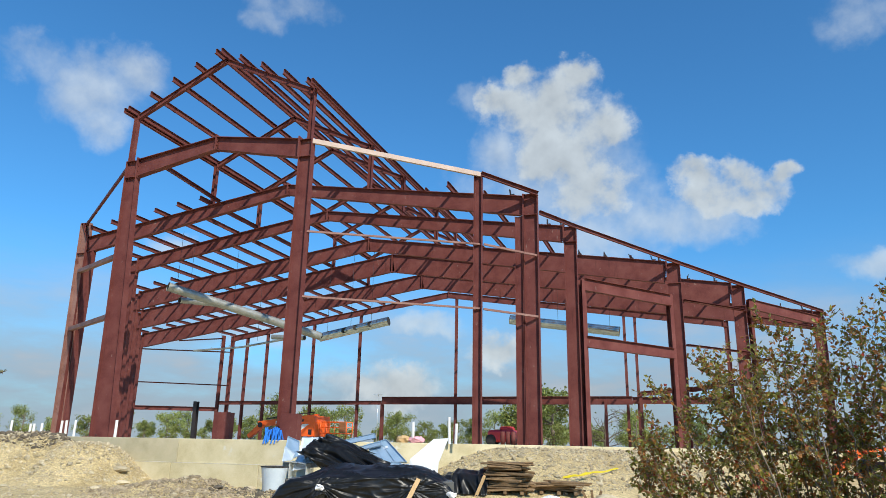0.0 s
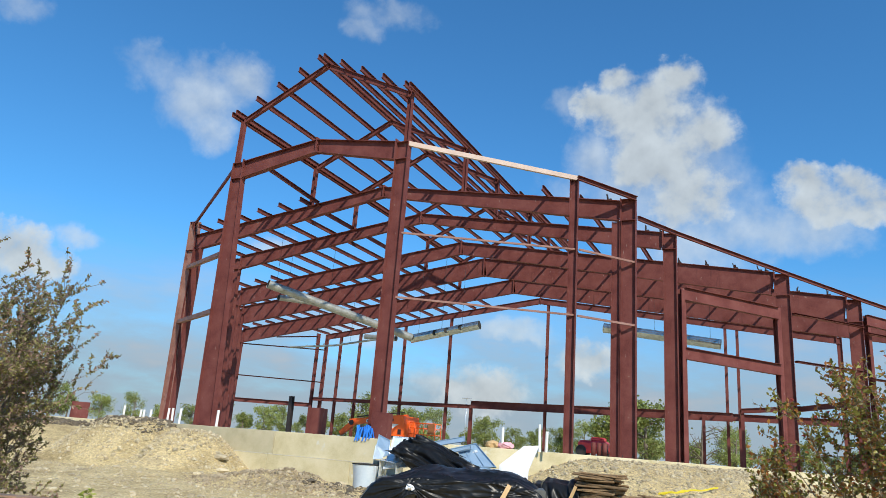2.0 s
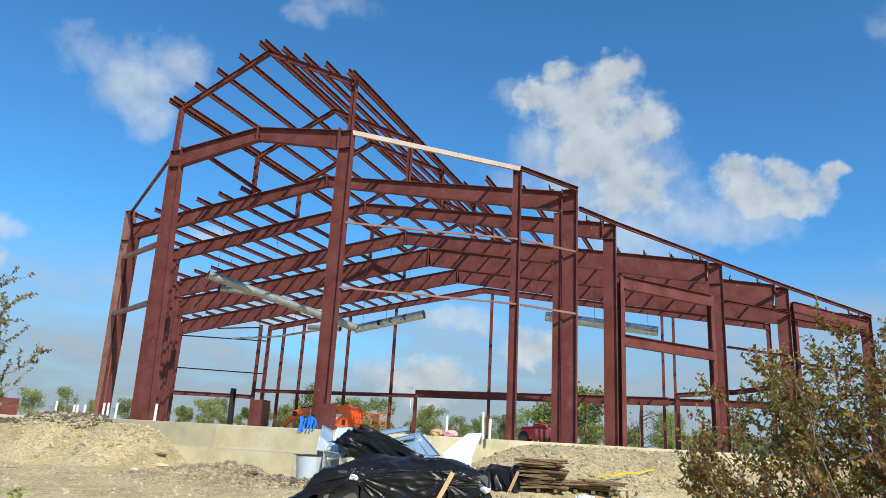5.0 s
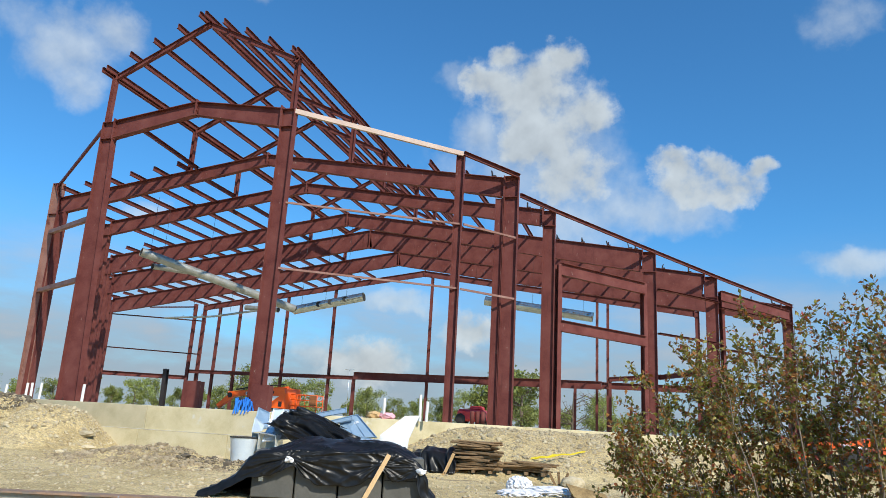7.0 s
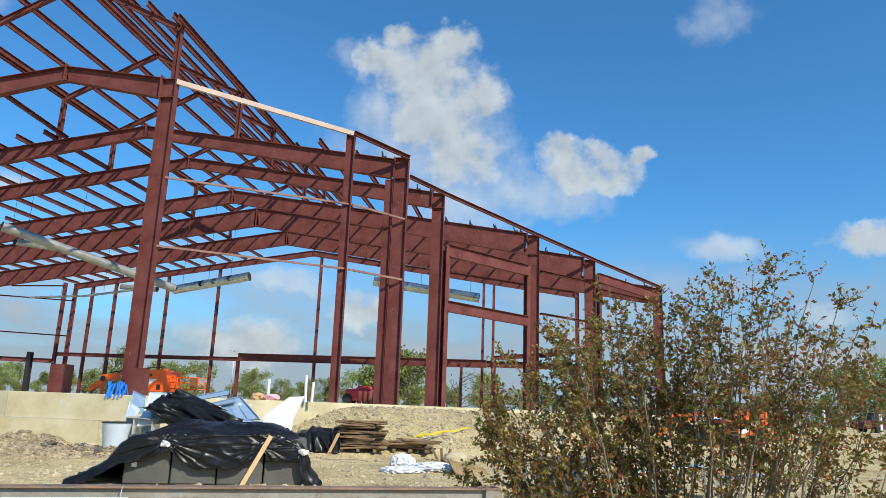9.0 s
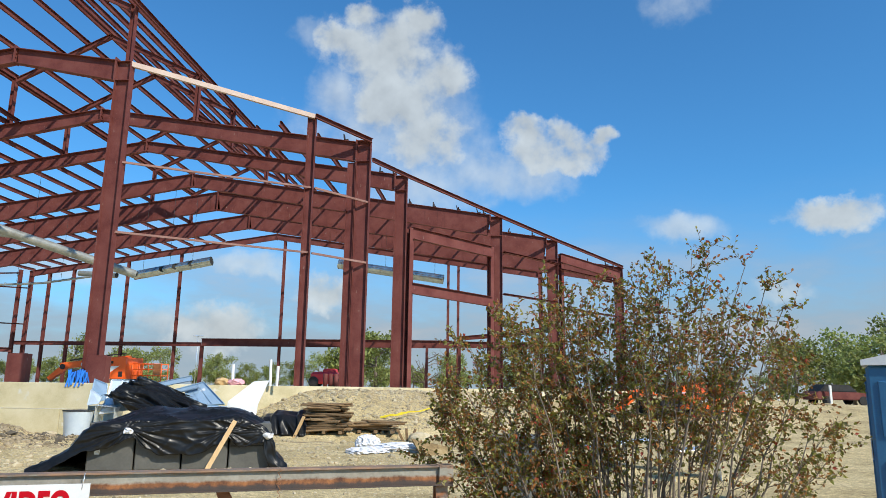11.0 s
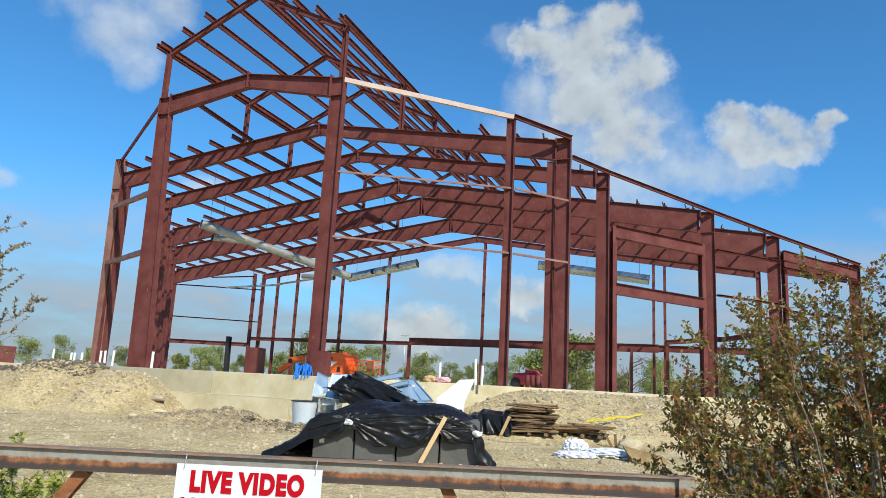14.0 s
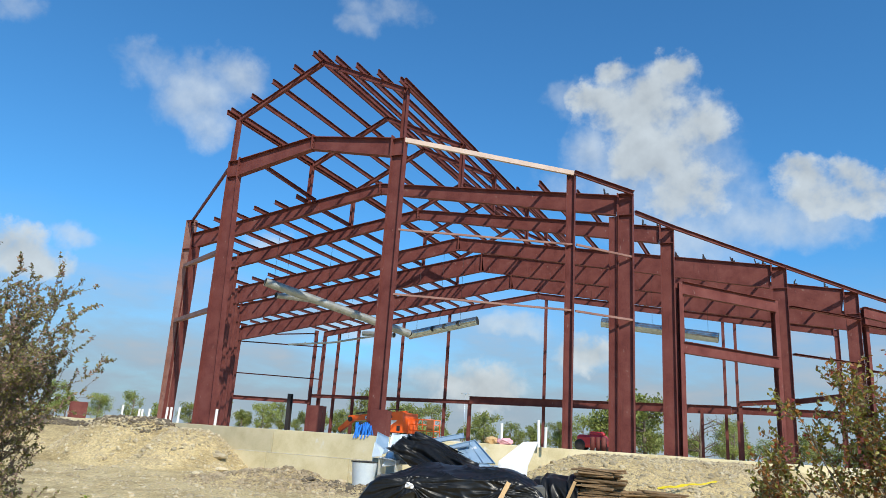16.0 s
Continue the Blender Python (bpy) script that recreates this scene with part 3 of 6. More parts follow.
def portal(y, left, right, top_l, top_r, depth, col_d, b=0.26, foot=None, eave_d=None, left_mat=None):
    eave_d = eave_d or depth
    fr = thing("portal_frame", "red primed steel portal frame on the slab", "steel frame", "portal frames")
    for x_out, top in ((left, top_l), (right, top_r)):
        s = 1 if x_out > 0 else -1
        xi = x_out - s * col_d
        bm = bm_new()
        bar(bm, (0, y, RIDGE), (xi + s * 0.03, y, roof_z(xi)), b, depth, eave_d, tf=0.025)
        part("rafter", bm, M_STEEL, fr)
        bm = bm_new()                                      # bolted end plates and web stiffeners
        zt = roof_z(xi)
        plate(bm, (xi - s * 0.02, y, zt - eave_d / 2 + 0.03), (0.05, b + 0.03, eave_d + 0.14))
        part("end_plate", bm, M_STEEL, fr)
        bm = bm_new()
        fx, fd = foot if foot and s < 0 else (x_out, col_d)      # foot of the column: outer edge and depth
        bar(bm, (fx, y, -0.02), (x_out, y, top), b, fd, col_d, up=(s, 0, 0), tf=0.025)
        part("column", bm, left_mat if left_mat and s < 0 else M_STEEL, fr)
        bm = bm_new()
        plate(bm, (x_out - s * col_d / 2, y, zt - eave_d), (col_d - 0.06, b - 0.01, 0.03))
        part("stiffener", bm, M_STEEL, fr)
        bm = bm_new()
        plate(bm, (x_out - s * col_d / 2, y, top + 0.01), (col_d, b, 0.02))
        part("cap_plate", bm, M_STEEL, fr)
        bm = bm_new()
        plate(bm, (x_out - s * col_d / 2, y, 0.0), (col_d + 0.12, b + 0.12, 0.04))
        part("base_plate", bm, M_STEEL, fr)
        for dx in (-0.2, 0.2):
            for dy in (-0.09, 0.09):
                bm = bm_new()
                tube(bm, [(x_out - s * col_d / 2 + dx, y + dy, 0.02), (x_out - s * col_d / 2 + dx, y + dy, 0.1)], 0.018, 6)
                part("anchor_bolt", bm, M_STEEL_DARK, fr)
    bm = bm_new()
    plate(bm, (0, y, RIDGE - depth / 2 + 0.03), (0.05, b + 0.03, depth + 0.14))
    part("end_plate", bm, M_STEEL, fr)
    if y < 12:                                             # bolt heads at the splices
        for x in (0.0, left + col_d, right - col_d):
            s = 0 if x == 0 else (1 if x > 0 else -1)
            for k in range(4):
                for e in (-1, 1):
                    if s and e == s:
                        continue
                    z = roof_z(x) - (depth if x == 0 else eave_d) * (0.06 + 0.29 * k)
                    bm = bm_new()
                    tube(bm, [(x + e * 0.02, y - b * 0.33, z), (x + e * 0.075, y - b * 0.33, z)], 0.024, 6)
                    part("bolt", bm, M_STEEL, fr)
    return fr


F1 = portal(0.0, -4.72, 4.75, 12.06, 12.04, 0.6, 0.60, 0.3, (-4.52, 1.0), 0.82)
F2 = portal(6.03, -13.28, 12.93, 11.7, 10.96, 0.55, 0.64, 0.28, (-13.0, 0.66), 0.92, M_STEEL_DUSTY)
F3 = portal(10.40, -13.6, 14.05, 10.62, 10.65, 0.55, 0.62, eave_d=0.85)
F4 = portal(16.17, -18.5, 18.93, 9.95, 9.90, 0.8, 0.70, eave_d=1.25)
F5 = portal(20.16, -21.6, 22.45, 9.4, 9.33, 1.25, 0.68, eave_d=1.4)
F6 = portal(26.25, -26.6, 27.55, 8.75, 8.68, 1.1, 0.62, eave_d=1.2)
F7 = portal(33.0, -21.6, 22.3, 9.5, 9.4, 0.5, 0.32, 0.2)

# ---------- raised roof over the middle ----------
MW, M_EAVE, M_SLOPE = 4.58, 14.40, 0.485
for y, fr in zip(FRAME_Y[:6], (F1, F2, F3, F4, F5, F6)):
    for s in (-1, 1):
        bm = bm_new()
        z0 = 12.06 if y == 0 else roof_z(MW)
        bar(bm, (s * (MW + 0.1), y, z0), (s * (MW + 0.1), y, M_EAVE), 0.2, 0.2, 0.2, up=(s, 0, 0))
        part("clerestory_post", bm, M_STEEL, fr)
        bm = bm_new()
        bar(bm, (0, y, M_EAVE + M_SLOPE * MW), (s * MW, y, M_EAVE), 0.16, 0.24, 0.24)
        part("upper_rafter", bm, M_STEEL, fr)
    bm = bm_new()
    plate(bm, (0, y, M_EAVE + M_SLOPE * MW - 0.1), (0.04, 0.18, 0.32))
    part("end_plate", bm, M_STEEL, fr)


def purlin(x, y0, y1, z, s=1, name="roof_purlin", label="red primed steel roof purlin bolted over the rafters", d=0.21, b=0.075, kind="Z"):
    bm = bm_new()
    bar(bm, (x, y0, z + d), (x, y1, z + d), b, d, d, tf=0.008, tw=0.008, kind=kind, up=(0.0, 0, 1))
    tagged(part(name, bm, M_STEEL), label, "purlin", name + "s")


Y_END = 26.6
for k in range(5):
    x = MW * k / 4
    for s in (-1, 1):
        xx = s * max(x, 0.14)
        purlin(xx, -0.65, Y_END, M_EAVE + M_SLOPE * (MW - abs(xx)), s, "upper_purlin", "red primed steel purlin of the raised roof")
for s in (-1, 1):      # doubled eave members
    purlin(s * (MW + 0.22), -0.65, Y_END, M_EAVE - 0.12, s, "eave_strut", "red primed steel eave channel of the raised roof", 0.24, 0.09, "C")

# main roof purlins; the fan-shaped plan lets the outer ones start further back


def wall_y(x):
    pts = [(12.9, 6.03), (14.0, 10.4), (18.9, 16.17), (22.4, 20.16), (27.5, 26.25)]
    for (xa, ya), (xb, yb) in zip(pts, pts[1:]):
        if x <= xb:
            return 6.03 if x < xa else ya + (yb - ya) * (x - xa) / (xb - xa)
    return 26.25


for k in range(16):
    x = 4.65 + 1.4 * k
    y0 = max(y for y in FRAME_Y[1:] if y <= wall_y(x) + 4.5) if x > 12.5 else 6.03
    if wall_y(x) > y0 + 0.3 and x > 12.5:
        y0 = min(y for y in FRAME_Y[1:] if y >= wall_y(x))
    y1 = 33.0 if x < 21.5 else 26.25
    purlin(-x, y0 - 1.0, y1 + 0.3, roof_z(x), -1)
for x, y0, y1 in ((4.65, 6.0, 33.2), (6.05, 6.0, 33.2), (7.5, 6.0, 33.2), (8.95, 5.0, 33.2), (10.4, 6.0, 33.2), (11.85, 10.2, 33.2), (13.4, 16.1, 33.2), (14.84, 16.1, 33.2), (16.3, 16.1, 33.2), (17.8, 16.1, 33.2), (19.34, 20.1, 33.2), (20.86, 20.1, 33.2)):
    purlin(x, y0, y1, roof_z(x), 1)
bm = bm_new()
bar(bm, (-3.4, 0.0, 12.2), (-4.1, 6.03, 12.25), 0.1, 0.2, 0.2, kind="C", tf=0.01, tw=0.01)
tagged(part("tie_strut", bm, M_STEEL), "red primed steel strut between two rafters", "strut")

# purlin clips that still wait for their purlins
for y, xs in ((6.03, (11.7,)), (10.40, (12.6, 13.3)), (16.17, (13.4, 14.84, 16.3, 17.5, 17.8)), (20.16, (16.4, 17.85, 19.34, 20.86)), (26.25, (22.2, 23.7, 25.1, 26.4))):
    for x in xs:
        bm = bm_new()
        box(bm, (0, 0, 0.15), (0.05, 0.2, 0.3), pose(x, y, roof_z(x), 0, rng.uniform(-16, 16), 0))
        box(bm, (x + 0.08, y, roof_z(x) + 0.03), (0.18, 0.2, 0.06))
        tagged(part("purlin_clip", bm, M_STEEL_DARK), "small dark steel purlin clip on a rafter", "clip", "purlin clips")

# ---------- wall steel ----------


def member(name, p, q, b, d, up, label, category, mat=None, kind="I", group=""):
    bm = bm_new()
    bar(bm, p, q, b, d, d, up=up, kind=kind, tf=0.012 if d < 0.3 else 0.02, tw=0.01)
    return tagged(part(name, bm, mat or M_STEEL), label, category, group or name + "s")


GIRT = "red primed steel wall girt"
n1 = Vector((6.03, -8.33, 0)).normalized()       # outward from the slanting wall
# post in the slanting wall
member("wall_post", (10.78, 4.42, 0), (10.78, 4.42, 11.5), 0.3, 0.36, (1, 0.1, 0), "red primed steel post in the slanting wall", "post")
member("wall_post", (12.26, 6.0, 0), (12.26, 6.0, 9.95), 0.22, 0.36, (1, 0, 0), "red primed steel post beside a frame column", "post")
member("wall_post", (-12.55, 5.95, 0), (-12.55, 5.95, 10.0), 0.32, 0.5, (-1, 0, 0), "red primed steel post beside a frame column", "post")
# rake strut above, its first length in a paler colour
member("eave_strut", (10.75, 4.33, 11.62), (4.75, -0.08, 12.06), 0.12, 0.2, (0, 0, 1), "pale pink primed steel eave channel", "strut", M_STEEL_PALE, "C")
member("eave_strut", (10.75, 4.33, 11.62), (12.98, 5.92, 11.02), 0.12, 0.2, (0, 0, 1), "red primed steel eave channel", "strut", None, "C")
for z0, z1 in ((8.1, 8.35), (5.45, 5.53)):
    member("wall_girt", (4.7, -0.02, z0), (10.7, 4.37, z1), 0.07, 0.075, (0, 0, 1), "dusty pale primed steel wall girt", "girt", M_STEEL_DUSTY, "box")
for z0, z1 in ((8.36, 8.11), (5.52, 5.38)):
    member("wall_girt", (10.85, 4.45, z0), (12.9, 5.95, z1), 0.07, 0.085, (0, 0, 1), GIRT, "girt", M_STEEL_DUSTY, "box")
# eave along the flaring wall
EAVE = [(12.98, 6.03, 10.18), (14.08, 10.4, 10.74), (18.95, 16.17, 9.98), (22.5, 20.16, 9.4), (27.6, 26.25, 8.76)]
for p, q in zip(EAVE, EAVE[1:]):
    member("eave_strut", p, q, 0.1, 0.2, (0, 0, 1), "red primed steel eave channel along the flaring wall", "strut", None, "C")
# framed opening between two columns
for x, y in ((14.3, 10.7), (18.35, 15.5)):
    member("door_jamb", (x, y, 0), (x, y, 8.0), 0.25, 0.3, (0.7, -0.7, 0), "red primed steel jamb of a framed opening", "jamb")
member("door_header", (14.35, 10.75, 8.05), (18.3, 15.45, 8.0), 0.25, 0.62, (0, 0, 1), "red primed steel header of a framed opening", "header")
member("door_header", (14.35, 10.75, 5.18), (18.3, 15.45, 5.1), 0.25, 0.55, (0, 0, 1), "red primed steel header of a framed opening", "header")
for z in (7.85, 5.4):
    member("wall_girt", (18.95, 16.2, z), (22.4, 20.1, z), 0.2, 0.1, (0, 0, 1), GIRT, "girt", None, "C")
    member("wall_girt", (22.5, 20.2, z - 0.3), (27.5, 26.2, z - 0.3), 0.2, 0.1, (0, 0, 1), GIRT, "girt", None, "C")
member("door_header", (22.7, 20.6, 8.6), (27.3, 25.9, 8.3), 0.2, 0.6, (0, 0, 1), "red primed steel header of a framed opening", "header")
member("door_jamb", (22.8, 20.7, 0), (22.8, 20.7, 8.6), 0.22, 0.26, (0.7, -0.7, 0), "red primed steel jamb of a framed opening", "jamb")
# slanting wall on the far side
member("eave_strut", (-4.72, -0.02, 12.0), (-13.02, 6.0, 11.72), 0.1, 0.16, (0, 0, 1), "red primed steel eave channel", "strut", None, "C")
member("eave_brace", (-13.02, 5.98, 11.72), (-12.6, 6.0, 10.75), 0.1, 0.1, (1, 0, 0.4), "red primed steel angle brace under the eave", "brace", None, "C")
for z0, z1 in ((7.8, 9.0), (5.1, 5.75)):
    member("wall_girt", (-4.75, 0.05, z0), (-12.95, 5.9, z1), 0.2, 0.2, (0, 0, 1), "dusty red primed steel wall girt", "girt", M_STEEL_DUSTY, "C")

# ---------- far end wall ----------
for x in (-19.85, -17.68, -12.87, -8.25, 0.72, 14.62, 15.45):
    member("end_post", (x, 32.95, 0), (x, 32.95, roof_z(x) - 0.3), 0.2, 0.26, (0, -1, 0), "red primed steel end wall post", "post")
member("end_post", (-21.5, 31.5, 0), (-21.5, 31.5, 9.4), 0.24, 0.26, (0, -1, 0), "red primed steel corner post", "post")
member("end_beam", (-22.4, 32.7, 3.5), (-5.75, 32.7, 3.5), 0.2, 0.32, (0, 0, 1), "red primed steel beam along the end wall", "beam")
member("end_beam", (-5.7, 32.6, 3.82), (15.0, 32.6, 3.8), 0.3, 0.62, (0, 0, 1), "deep red primed steel beam along the end wall", "beam")
member("end_beam", (15.0, 32.7, 3.75), (22.2, 32.7, 3.7), 0.3, 0.5, (0, 0, 1), "deep red primed steel beam along the end wall", "beam")
member("end_post", (-5.7, 32.6, 0), (-5.7, 32.6, 3.2), 0.25, 0.25, (0, -1, 0), "short red primed steel post under a beam", "post")
member("end_post", (13.0, 32.4, 0), (13.0, 32.4, 3.6), 0.2, 0.2, (0, -1, 0), "short red primed steel post under a beam", "post")
for z0, z1, tall in ((7.61, 7.83, 0.09), (4.78, 4.83, 0.09), (2.75, 2.86, 0.36)):
    member("wall_girt", (-25.9, 26.25, z0), (-20.3 if tall < 0.1 else -21.3, 31.4, z1), 0.16, tall, (0, 0, 1), GIRT, "girt", None, "C")
member("wall_girt", (-24.4, 29.0, 8.68), (-21.5, 31.5, 9.15), 0.16, 0.1, (0, 0, 1), GIRT, "girt", None, "C")

member("deck_beam", (15.9, 26.0, 3.65), (19.3, 26.0, 3.95), 0.2, 0.3, (0, 0, 1), "red primed steel deck edge beam", "beam")
member("deck_beam", (15.9, 26.0, 3.6), (15.6, 32.4, 3.6), 0.2, 0.3, (0, 0, 1), "red primed steel deck edge beam", "beam")
member("deck_beam", (19.2, 26.0, 3.9), (21.9, 20.3, 3.9), 0.2, 0.3, (0, 0, 1), "red primed steel deck edge beam", "beam")
member("deck_post", (15.95, 26.0, 0), (15.95, 26.0, 3.4), 0.2, 0.2, (0, -1, 0), "red primed steel post under the deck", "post")

# ---------- things on the slab ----------


PIPE = "white plastic pipe stub standing up from the slab"
for x, y, h in ((-12.4, 3, 0.72), (-11.2, 3, 0.57), (-10.97, 3, 0.57), (-10.5, 3, 0.6), (-9.3, 3, 0.72), (-9.0, 3, 0.73), (-8.5, 3, 0.75),
                (-2.88, -0.5, 0.66), (8.58, 2.5, 0.78), (10.05, 2.5, 0.97), (10.3, 2.5, 0.73)):
    bm = bm_new()
    tilt = rng.uniform(-0.03, 0.03)
    tube(bm, [(x, y, -0.02), (x + tilt * 0.5, y, h * 0.5), (x + tilt, y, h)], 0.055, 12, False)
    tube(bm, [(x, y, -0.02), (x + tilt, y, h - 0.002)], 0.048, 12)
    tagged(part("pipe_stub", bm, M_PVC), PIPE, "pipe", "pipe stubs")
member("short_post", (-5.76, 8.0, 0), (-5.8, 8.0, 1.92), 0.2, 0.24, (0, -1, 0), "short dark steel post on the slab", "post", M_STEEL_DARK)

for x, y, w, h in ((4.9, -0.40, 0.72, 0.92), (-2.5, 6.0, 0.95, 1.25)):
    cov = thing("column_stub", "short red primed steel column stub on its base plate", "column stub", "column stubs")
    bm = bm_new()
    bar(bm, (x + w / 2, y, 0.02), (x + w / 2, y, h), 0.3, w, w, up=(1, 0, 0), tf=0.02)
    part("shaft", bm, M_STEEL, cov)
    bm = bm_new()
    box(bm, (x, y, 0.0), (w + 0.12, 0.4, 0.03), bevel=0.004)
    part("base_plate", bm, M_STEEL, cov)
    bm = bm_new()
    box(bm, (x, y - 0.16, h / 2 + 0.02), (w, 0.012, h), bevel=0.003)
    part("cover_plate", bm, M_STEEL, cov)
far_stub = thing("column_stub", "short red primed steel column stub beyond the spoil heap", "column stub", "column stubs")
bm = bm_new()
bar(bm, (-14.45, 2.55, -0.1), (-14.45, 2.55, 0.74), 0.3, 0.85, 0.85, up=(0.62, 0.78, 0), tf=0.02)
part("shaft", bm, M_STEEL, far_stub)
bm = bm_new()
box(bm, (-15.0, 1.9, -0.25), (2.6, 1.5, 0.34), bevel=0.02)
tagged(part("concrete_pad", bm, M_CONC), "pale concrete footing pad under a short column", "footing")

# blue straps hung over the wall's edge
straps = thing("strap_bundle", "tangled bright blue straps hung over the wall edge", "straps")
for k in range(9):
    bm = bm_new()
    x = 4.05 + k * 0.08
    pts = [(x + rng.uniform(-0.05, 0.05), -0.6, 0.01), (x, -0.7, 0.42 + rng.uniform(-0.08, 0.05)), (x + rng.uniform(-0.09, 0.09), -0.78, 0.2), (x + rng.uniform(-0.08, 0.08), -0.85, -0.02 - rng.uniform(0, 0.12))]
    for p, q in zip(pts, pts[1:]):
        bar(bm, p, q, 0.05, 0.012, 0.012, up=(0, -1, 0.2), kind="box")
    part("strap", bm, M_BLUE, straps)

# ---------- ducts hung from the rafters ----------


def hung_duct(pts, r, label, bands=8, hangers=(), holes=(), mat=None):
    mat = mat or M_DUCT
    d = thing("air_duct", label, "air duct", "air ducts")
    bm = bm_new()
    tube(bm, pts, r, 20, False)
    tube(bm, [Vector(p) for p in pts], r * 0.97, 20, False)
    part("barrel", bm, mat, d)
    p, q = Vector(pts[0]), Vector(pts[-1])
    ax = (q - p).normalized()
    for k in range(bands + 1):
        c = p.lerp(q, k / bands)
        bm = bm_new()
        tube(bm, [c - ax * 0.02, c + ax * 0.02], r * 1.035, 20, False)
        part("seam_band", bm, mat, d)
    # black discs stand in for the shade inside the open ends
    for c in (p + ax * 0.012, q - ax * 0.012):
        bm = bm_new()
        tube(bm, [c - ax * 0.01, c + ax * 0.01], r * 0.95, 20)
        part("end_baffle", bm, M_BLACK, d)
    for u in hangers:
        c = p.lerp(q, u)
        bm = bm_new()
        tube(bm, [c + Vector((0, 0, r)), (c.x, c.y, roof_z(c.x) + 0.05)], 0.01, 5)
        part("hanger_wire", bm, M_STEEL_DARK, d)
    for u in holes:
        c = p.lerp(q, u) + Vector((0.3, -1, 0.1)).normalized() * r
        bm = bm_new()
        tube(bm, [c + Vector((0, 0.1, 0)), c + Vector((0.03, -0.06, 0.0))], r * 0.62, 14, False)
        part("takeoff_collar", bm, mat, d)
        # black disc for the shade inside the hollow collar
        bm = bm_new()
        tube(bm, [c + Vector((0, 0.0, 0)), c + Vector((0.01, -0.02, 0.0))], r * 0.58, 14)
        part("opening", bm, M_BLACK, d)


DUCT = "long round galvanised spiral duct hung below the rafters"
hung_duct([(-8.45, 8.0, 8.24), (-3.05, 15.95, 6.47)], 0.25, DUCT, 10, (0.05, 0.4, 0.8))
hung_duct([(-8.7, 9.4, 7.75), (-7.75, 12.0, 7.95)], 0.17, "short round galvanised duct branch beside a longer one", 3, (0.2,))
hung_duct([(-3.1, 16.2, 6.42), (1.55, 16.2, 7.3)], 0.27, "round galvanised duct with three open side collars", 7, (0.1, 0.45, 0.75), (0.36, 0.53, 0.74), M_DUCT_SHINY)
hung_duct([(-8.1, 18.6, 6.95), (-5.4, 18.2, 6.75)], 0.17, "round galvanised duct elbow piece", 3, (0.76,))
hung_duct([(-14.36, 18.4, 6.12), (-10.39, 18.4, 6.28), (-6.97, 18.4, 6.74)], 0.07, "thin galvanised pipe run hung beside the ducts", 5, (0.3, 0.7))
hung_duct([(8.4, 20.16, 7.82), (15.19, 20.16, 6.83)], 0.30, DUCT, 22, (0.45, 0.7, 0.92), (), M_DUCT_SHINY)

# ---------- boom lift behind the frame ----------


def wheel(parent, c, r, w):
    bm = bm_new()
    c = Vector(c)
    tube(bm, [c + Vector((0, -w / 2, 0)), c + Vector((0, -w / 3, 0)), c + Vector((0, w / 3, 0)), c + Vector((0, w / 2, 0))], [r * 0.86, r, r, r * 0.86], 20)
    wh = part("wheel", bm, M_BLACK, parent)
    bm = bm_new()
    tube(bm, [c + Vector((0, -w / 2 - 0.02, 0)), c + Vector((0, -w / 2 + 0.03, 0))], r * 0.5, 14)
    part("rim", bm, M_STEEL_DARK, wh)


